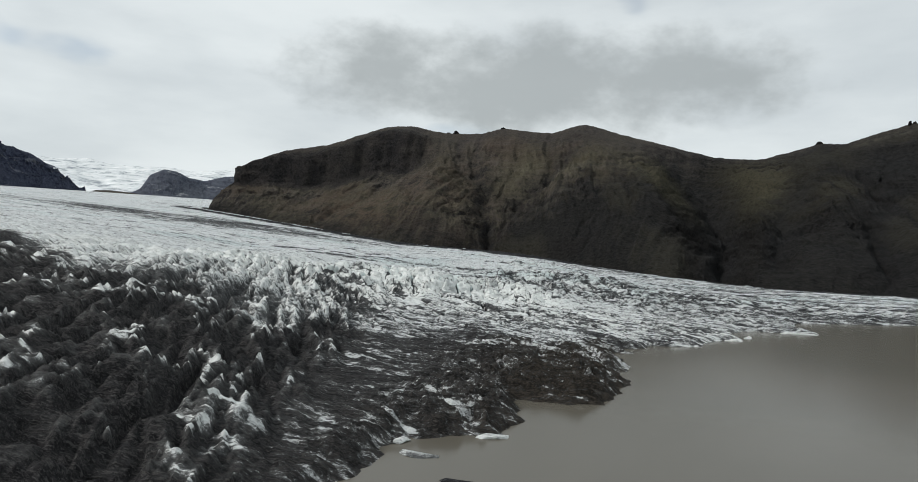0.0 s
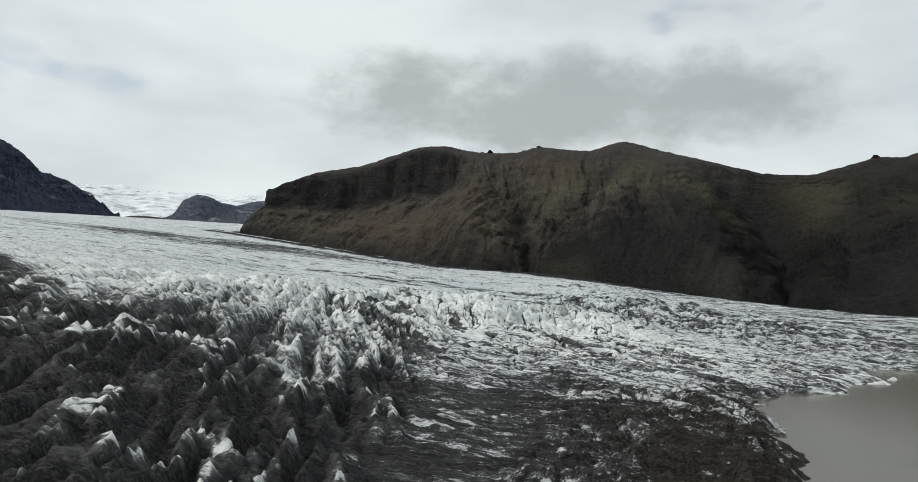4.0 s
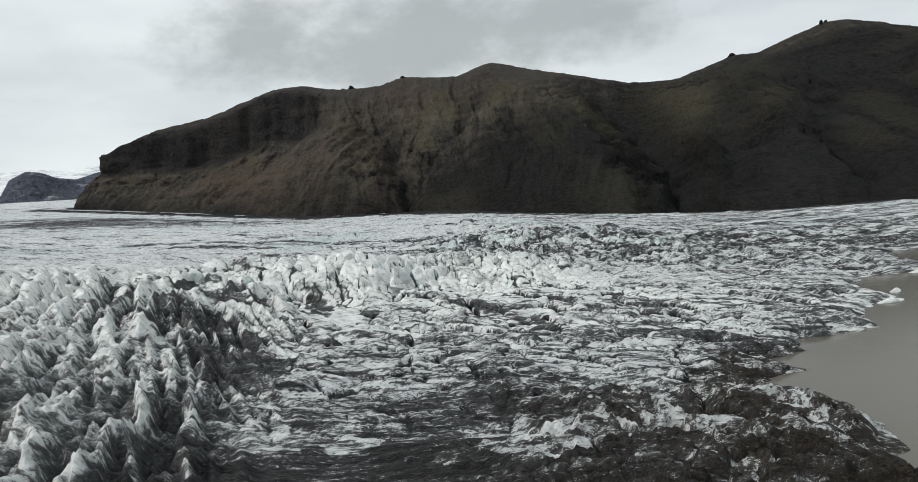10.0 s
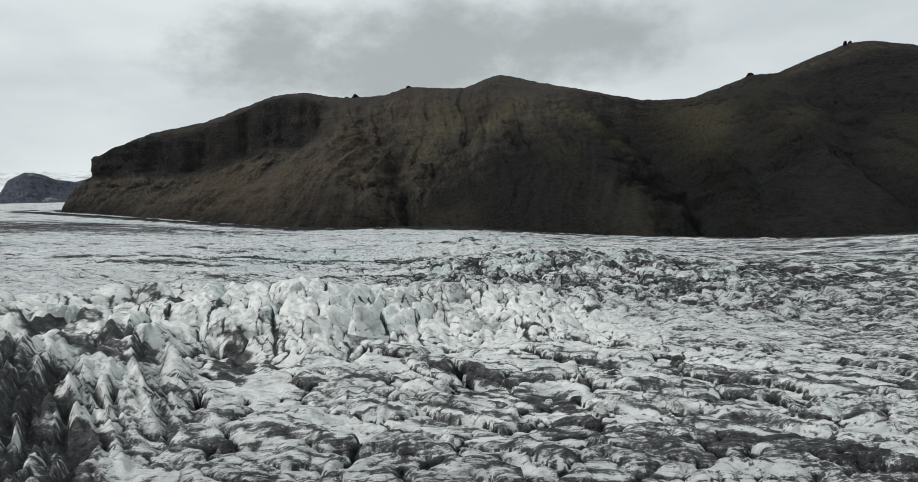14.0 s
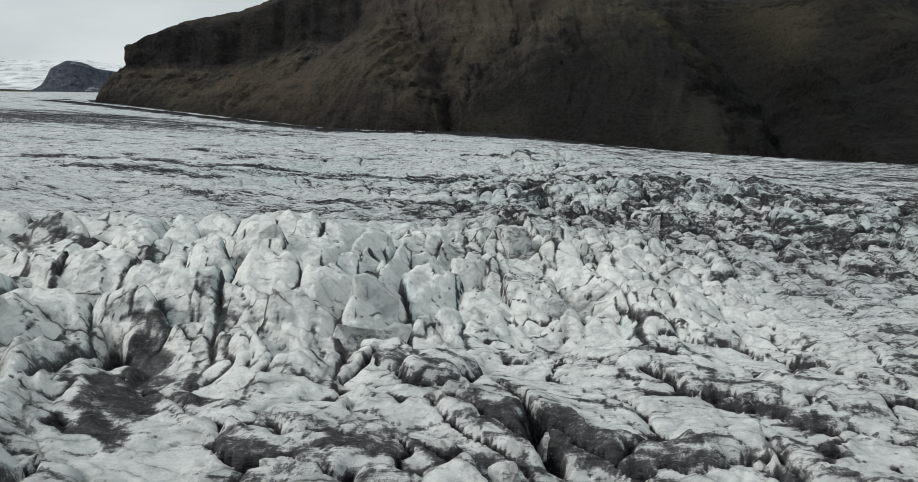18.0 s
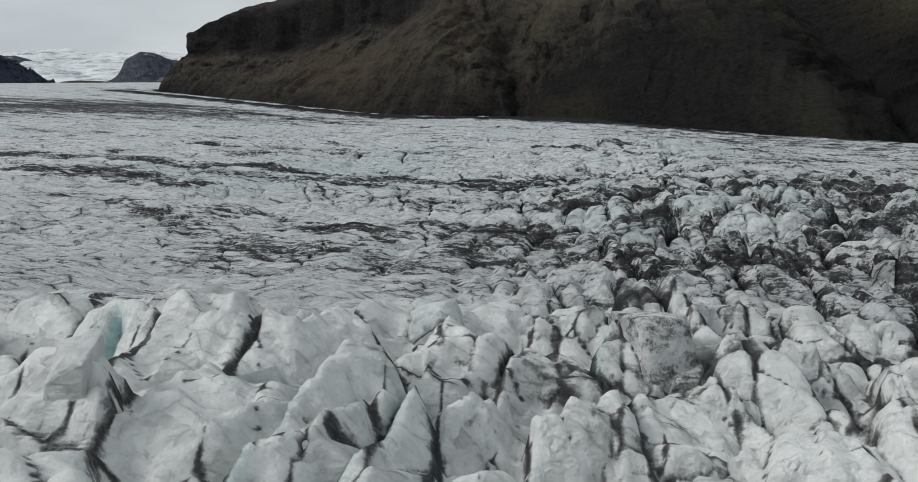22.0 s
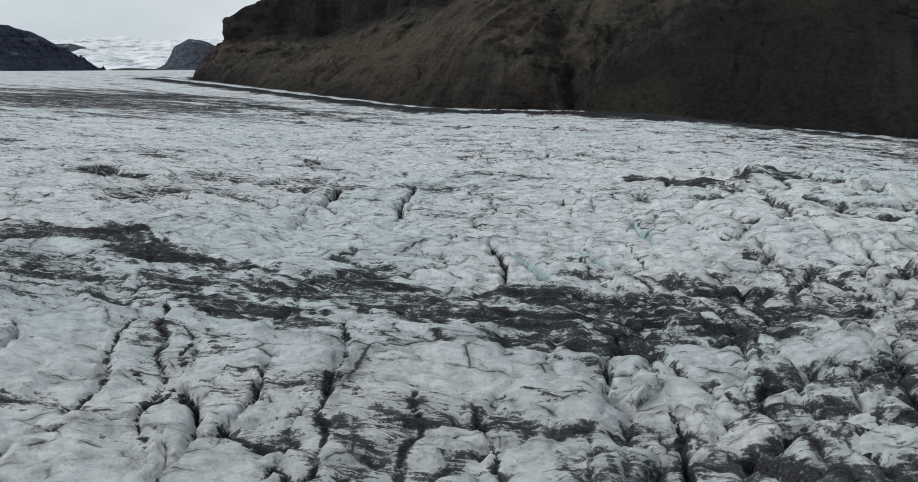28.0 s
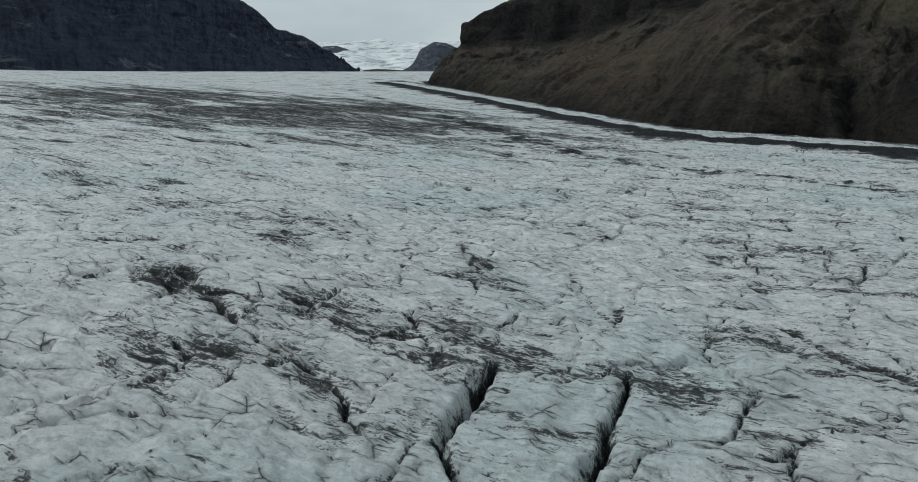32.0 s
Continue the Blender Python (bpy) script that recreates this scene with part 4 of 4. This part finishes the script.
EYE_A, EYE_B = (-11.1, 88.5, 28.1), (-6.0, 333.3, 36.4)
CREST = [spot(EYE_A, *q) for q in ((-12, 3.0, 2300), (-15.2, 4.0, 1600), (-19.67, 4.9, 1150), (-15.73, 6.83, 1150), (-10.86, 7.87, 1160), (-6.6, 9.59, 1165), (-4.2, 9.81, 1165),
                                    (-1.6, 9.3, 1170), (2.0, 9.38, 1165), (4.06, 9.96, 1150), (8.5, 9.62, 1140), (11.45, 10.55, 1120), (15.4, 9.47, 1120), (22.9, 7.55, 1160),
                                    (26.1, 7.39, 1180), (28.35, 8.0, 1180), (30.5, 8.67, 1180), (32.2, 8.55, 1170), (34.25, 9.29, 1150), (36.7, 10.0, 1124), (38.1, 9.93, 1110), (42.6, 8.3, 1060),
                                    (50, 7.0, 1000), (60, 5.5, 950), (75, 3.0, 900))]
FEET = [(-445, 2200, 85), (-452, 1600, 70), (-437, 1135, 58), (-350, 1045, 48), (-275, 975, 38), (-205, 905, 30), (-150, 850, 25),
        (-95, 797, 20), (-40, 757, 15), (20, 735, 10), (75, 712, 5), (110, 655, 3), (145, 592, 1), (180, 530, 0),
        (205, 485, 0), (235, 465, 0), (265, 455, 0), (295, 448, 0), (330, 440, 0), (370, 430, 0), (410, 420, 0), (480, 400, 0),
        (600, 370, 0), (720, 340, 0), (900, 300, 0)]
GULLIES = [([(0.377, 0.02), (0.381, 0.16), (0.369, 0.31), (0.367, 0.47), (0.334, 0.76)], 34, 24, 0.9),
           ([(0.381, 0.14), (0.396, 0.30), (0.406, 0.49), (0.431, 0.62), (0.450, 0.86)], 30, 22, 0.8),
           ([(0.376, 0.30), (0.387, 0.53), (0.392, 0.78)], 16, 11, 0.3),
           ([(0.559, 0.02), (0.563, 0.15), (0.559, 0.30), (0.548, 0.49), (0.536, 0.69), (0.520, 0.90)], 40, 34, 0.95),
           ([(0.606, 0.10), (0.624, 0.30), (0.609, 0.42), (0.649, 0.62)], 24, 16, 0.9),
           ([(0.20, 0.05), (0.22, 0.35), (0.25, 0.60)], 22, 9, 0.3),
           ([(0.47, 0.05), (0.475, 0.30), (0.49, 0.60)], 16, 6, 0.2), ([(0.29, 0.05), (0.30, 0.30), (0.285, 0.60)], 20, 9, 0.3),
           ([(0.70, 0.05), (0.72, 0.40), (0.75, 0.80)], 40, 18, 0.6), ([(0.80, 0.05), (0.80, 0.40), (0.82, 0.80)], 40, 16, 0.5)]
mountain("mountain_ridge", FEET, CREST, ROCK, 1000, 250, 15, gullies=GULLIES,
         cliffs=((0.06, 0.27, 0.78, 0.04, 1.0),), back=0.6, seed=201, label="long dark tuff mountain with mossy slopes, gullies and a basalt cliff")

LEFT_CREST = [spot(EYE_B, *q) for q in ((-33.5, 2.2, 2300), (-35.9, 3.67, 2150), (-37.75, 4.92, 2050), (-40, 5.43, 1980), (-41.2, 6.7, 1930), (-42.5, 7.54, 1900), (-47, 9.2, 1800), (-54, 10.4, 1650),
                                         (-62, 10.8, 1500), (-75, 10.4, 1350), (-90, 9, 1200), (-110, 8, 1100))]
LEFT_FEET = [spot(EYE_B, *q) for q in ((-33.3, 2.0, 2250), (-35.2, 2.3, 2050), (-37, 2.3, 1930), (-39, 2.35, 1830), (-41, 2.4, 1730), (-43, 2.4, 1650), (-47, 2.4, 1480), (-54, 2.4, 1300),
                                        (-62, 2.4, 1150), (-75, 2.4, 1000), (-90, 2.4, 900), (-110, 2.4, 850))]
mountain("mountain_west", LEFT_FEET, LEFT_CREST, FAR_ROCK, 420, 110, 22, cliffs=((0.05, 0.95, 0.7, 0.10, 0.7),), back=0.5, seed=231, label="steep basalt mountain side above the ice, tinted blue as by haze")

NUN_CREST = [spot(EYE_B, *q) for q in ((-30.2, 2.0, 2330), (-29.2, 2.5, 2320), (-28.4, 3.9, 2310), (-27.3, 4.5, 2300), (-26.2, 4.35, 2320), (-25.2, 3.9, 2350), (-23.8, 3.7, 2400), (-22, 4.2, 2450), (-20, 4.4, 2500))]
NUN_FEET = [spot(EYE_B, *q) for q in ((-30.3, 1.95, 2260), (-29.4, 1.95, 2230), (-28.4, 2.0, 2200), (-27.3, 2.0, 2190), (-26.2, 2.0, 2190), (-25.2, 2.1, 2200), (-23.8, 2.2, 2230), (-22, 2.2, 2260), (-20, 2.2, 2280))]
mountain("mountain_nunatak", NUN_FEET, NUN_CREST, HAZY_ROCK, 200, 60, 14, back=0.8, seed=251, label="rock hump standing out of the far icefall, tinted blue as by haze")


OUT_CREST = [spot(EYE_B, *q) for q in ((-37.6, 3.3, 3300), (-36.9, 3.8, 3280), (-36.2, 4.15, 3260), (-35.3, 4.2, 3260), (-34.6, 4.0, 3260), (-34.0, 3.8, 3270), (-33.4, 3.3, 3280))]
OUT_FEET = [spot(EYE_B, *q) for q in ((-37.7, 3.2, 3200), (-36.9, 3.15, 3160), (-36.2, 3.1, 3140), (-35.3, 3.05, 3130), (-34.6, 3.1, 3140), (-34.0, 3.15, 3160), (-33.3, 3.2, 3200))]
mountain("mountain_outcrop", OUT_FEET, OUT_CREST, HAZY_ROCK, 90, 30, 12, back=0.8, seed=271, label="jagged rock outcrop in the snow of the icefall, tinted pale as by haze")
HILL_CREST = [spot(EYE_B, *q) for q in ((-33.9, 2.0, 2080), (-33.0, 2.30, 2060), (-32.0, 2.36, 2050), (-31.0, 2.32, 2050), (-30.0, 2.25, 2060), (-29.2, 2.0, 2080))]
HILL_FEET = [spot(EYE_B, *q) for q in ((-34.0, 1.9, 2030), (-33.0, 1.9, 2000), (-32.0, 1.9, 1990), (-31.0, 1.9, 1990), (-30.0, 1.9, 2000), (-29.1, 1.9, 2030))]
mountain("moraine_hill", HILL_FEET, HILL_CREST, ROCK, 90, 24, 3, back=0.8, seed=281, label="low dark moraine hill before the icefall")


def build_icefall():
    az, v = np.meshgrid(np.linspace(-50, -8, 160), np.linspace(0, 1, 120))
    r = 2150 + 1750 * v
    el = 1.7 + 2.65 * step(0.05, 0.9, v) + 0.28 * fbm(az / 5, v * 3, 4, 301) * step(0.1, 0.5, v) + 0.10 * ridged(az / 1.5, v * 14, 3, 305)
    a = np.radians(az)
    p = np.stack([EYE_B[0] + r * np.sin(a), EYE_B[1] + r * np.cos(a), EYE_B[2] + r * np.tan(np.radians(el))], -1)
    tagged(sheet("icefall", p, SNOW), "far snow-white icefall between the mountains", "glacier", kind="structure")


build_icefall()


# ---- things ----
def part(name, bm, material, parent, label=""):
    me = bpy.data.meshes.new(name)
    bm.to_mesh(me)
    bm.free()
    me.materials.append(material)
    ob = new(name, me)
    ob.parent = parent
    return tagged(ob, label)


def hull(rng, sx, sy, sz, count, power=2.6):
    """A broken lump: the hull of places on a squared-off ball."""
    bm = bmesh.new()
    for _ in range(count):
        a, b = rng.uniform(0, 2 * math.pi), math.asin(rng.uniform(-0.75, 1))
        v = [math.cos(a) * math.cos(b), math.sin(a) * math.cos(b), math.sin(b)]
        n = sum(abs(c) ** power for c in v) ** (1 / power)
        k = rng.uniform(0.82, 1.0) / n
        bm.verts.new((v[0] * sx * k, v[1] * sy * k, v[2] * sz * k))
    bmesh.ops.convex_hull(bm, input=bm.verts)
    loose = [v for v in bm.verts if not v.link_faces]
    bmesh.ops.delete(bm, geom=loose, context="VERTS")
    bmesh.ops.recalc_face_normals(bm, faces=bm.faces)
    return bm


def roughen(bm, rng, cuts, amount, scale):
    bmesh.ops.subdivide_edges(bm, edges=bm.edges[:], cuts=cuts, use_grid_fill=True)
    off = Vector((rng.uniform(0, 90), rng.uniform(0, 90), 0))
    for v in bm.verts:
        v.co += v.co.normalized() * amount * noise.fractal(v.co * scale + off, 1.0, 2.0, 3)


def ice_attrs(me, dirt_shade, blue=0.0, brown=0.0):
    for key, val in (("dirt_shade", dirt_shade), ("blue", blue), ("brown", brown), ("plain", 0.0), ("clean", 0.7)):
        a = me.attributes.new(key, "FLOAT", "POINT")
        a.data.foreach_set("value", np.full(len(me.vertices), val, np.float32))


def ground_at(xs, ys):
    return glacier_fields(np.array(xs, float), np.array(ys, float))[0]


def serac(rng):
    """A leaning block of ice with flat broken faces and worn edges."""
    bm = bmesh.new()
    bmesh.ops.create_cube(bm, size=2)
    wide, deep, tall, top = rng.uniform(0.8, 1.5), rng.uniform(0.7, 1.2), rng.uniform(1.0, 1.7), rng.uniform(0.45, 0.9)
    lean = rng.uniform(-0.3, 0.3), rng.uniform(-0.1, 0.45)
    for v in bm.verts:
        k = top if v.co.z > 0 else 1.0
        v.co = Vector((v.co.x * wide * k + lean[0] * (v.co.z > 0), v.co.y * deep * k + lean[1] * (v.co.z > 0), v.co.z * tall))
        v.co += Vector((rng.uniform(-0.28, 0.28), rng.uniform(-0.28, 0.28), rng.uniform(-0.35, 0.35)))
    for _ in range(2):
        a, b = rng.uniform(0, 2 * math.pi), rng.uniform(0.2, 0.9)
        no = Vector((math.cos(a) * math.cos(b), math.sin(a) * math.cos(b), math.sin(b)))
        cut = bmesh.ops.bisect_plane(bm, geom=bm.verts[:] + bm.edges[:] + bm.faces[:], plane_co=no * rng.uniform(0.75, 1.05), plane_no=no, clear_outer=True)
        rim = [e for e in cut["geom_cut"] if isinstance(e, bmesh.types.BMEdge)]
        bmesh.ops.contextual_create(bm, geom=rim)
    bmesh.ops.bevel(bm, geom=bm.edges[:], offset=0.13, segments=2, profile=0.6, affect="EDGES", clamp_overlap=True)
    bmesh.ops.triangulate(bm, faces=bm.faces[:])
    bmesh.ops.subdivide_edges(bm, edges=[e for e in bm.edges if e.calc_length() > 0.6], cuts=1)
    off = Vector((rng.uniform(0, 90), rng.uniform(0, 90), 0))
    for v in bm.verts:
        v.co += v.co.normalized() * 0.17 * noise.fractal(v.co * 0.9 + off, 1.0, 2.0, 3)
    bmesh.ops.recalc_face_normals(bm, faces=bm.faces)
    for f in bm.faces:
        f.smooth = True
    return bm


def build_blocks():
    """Leaning blocks of ice that stand on the broken hump and in the chopped ice behind it."""
    rng = random.Random(5)
    shapes = []
    for k in range(18):
        me = bpy.data.meshes.new("ice_block")
        bm = serac(rng)
        bm.to_mesh(me)
        bm.free()
        ice_attrs(me, (0.02, 0.08, 0.30)[k % 3], (0.0, 0.2, 0.0)[k % 3])
        me.materials.append(ICE)
        shapes.append(me)
    spots = []
    while len(spots) < 22:
        x = rng.uniform(-58, 22)
        spots.append((x, float(crest_line(x)) - rng.uniform(1, 30), rng.uniform(1.3, 2.2), 24))
    while len(spots) < 72:
        spots.append((rng.uniform(6, 60), rng.uniform(280, 332), rng.uniform(0.5, 1.1), 180))
    while len(spots) < 112:
        spots.append((rng.gauss(40, 9), rng.gauss(377, 15), rng.uniform(0.7, 1.4), 180))
    while len(spots) < 152:
        x = rng.uniform(-24, 36)
        spots.append((x, rng.uniform(196, 236), rng.uniform(0.45, 0.85), 180))
    zs = ground_at([p[0] for p in spots], [p[1] for p in spots])
    for k, ((x, y, size, spin), z) in enumerate(zip(spots, zs)):
        ob = new("ice_block", shapes[k % len(shapes) if spin < 90 else 2 + 3 * (k % 6)])
        ob.parent = glacier
        ob.matrix_basis = pose(x, y, z - (0.85 if spin < 90 else 1.0) * size, rng.uniform(-12, 12), rng.uniform(-12, 12), rng.uniform(-spin, spin)) @ Matrix.Diagonal((size, size, size * rng.uniform(0.8, 1.2), 1))


def build_floes():
    """Pieces of ice that lie in the water off the shore."""
    rng = random.Random(9)
    rows = [("ice_floe", -4.4, 90.5, 3.4, 1.2, 0.5, -24, 0.40, "long dark ice floe with a pale rim afloat beside the shore"),
            ("ice_floe", 1.8, 80.0, 3.9, 1.5, 0.6, -16, 0.80, "black ash-covered ice floe afloat off the shore"),
            ("ice_floe", 88.0, 213.5, 3.2, 1.4, 0.7, 12, 0.05, "small white ice floe grounded at the glacier front"),
            ("ice_floe", 96.0, 221.5, 2.2, 1.1, 0.6, 40, 0.10, "small white ice floe beside the glacier front"),
            ("ice_floe", 121.0, 238.5, 7.5, 1.3, 0.5, -6, 0.20, "long low grey ice floe off the glacier front"),
            ("ice_floe", 41.6, 169.6, 0.9, 0.5, 0.35, 10, 0.75, "little dark ice floe beside the muddy tongue"),
            ("ice_floe", 6.0, 100.0, 2.8, 1.0, 0.6, 8, 0.15, "pale slab of ice stranded on the dark shore"),
            ("ice_floe", -7.0, 96.0, 1.6, 0.9, 0.6, 50, 0.25, "grey lump of ice stranded on the shore")]
    for name, x, y, a, b, c, turn, dirt_shade, label in rows:
        bm = hull(rng, a, b, c, 22, 3.2)
        roughen(bm, rng, 2, 0.12, 0.8)
        ob = part(name, bm, ICE, None, label)
        ice_attrs(ob.data, dirt_shade)
        ob.matrix_basis = pose(x, y, 0.05, 0, 0, turn)
        tagged(ob, "", "ice floe", "ice floes along the shore")


def build_crags():
    """Rock spires and knobs that stand on the crest."""
    rng = random.Random(13)
    rows = [("rock_spire", 36.5, 9.85, 1124, 3.4, 2.6, 7.5, "thin dark rock spire standing on the mountain crest"),
            ("rock_spire", 36.8, 9.85, 1124, 5.0, 3.2, 5.5, "stout dark rock spire standing on the mountain crest"),
            ("boulder", -0.2, 9.34, 1172, 7.0, 5.0, 6.5, "square dark boulder on the mountain crest"),
            ("boulder", -1.0, 9.26, 1172, 6.0, 4.0, 3.5, "low dark boulder on the mountain crest"),
            ("boulder", 30.4, 8.62, 1180, 6.0, 5.0, 4.5, "dark boulder on the mossy crest"),
            ("boulder", 4.1, 9.9, 1150, 7.0, 5.0, 4.0, "broad dark boulder on the mountain crest"),
            ("boulder", 15.3, 9.4, 1120, 8.0, 6.0, 4.0, "broken dark boulder below the peak")]
    for name, az, el, r, a, b, c, label in rows:
        bm = hull(rng, a, b, c, 20, 2.4)
        roughen(bm, rng, 2, 0.18 * a, 0.35)
        ob = part(name, bm, ROCK, None, label)
        ob.matrix_basis = Matrix.Translation(spot(EYE_A, az, el, r)) @ pose(0, 0, 0, 0, 0, rng.uniform(0, 360))
        tagged(ob, "", "rock", "rocks on the crest")


build_floes()
build_crags()
build_blocks()
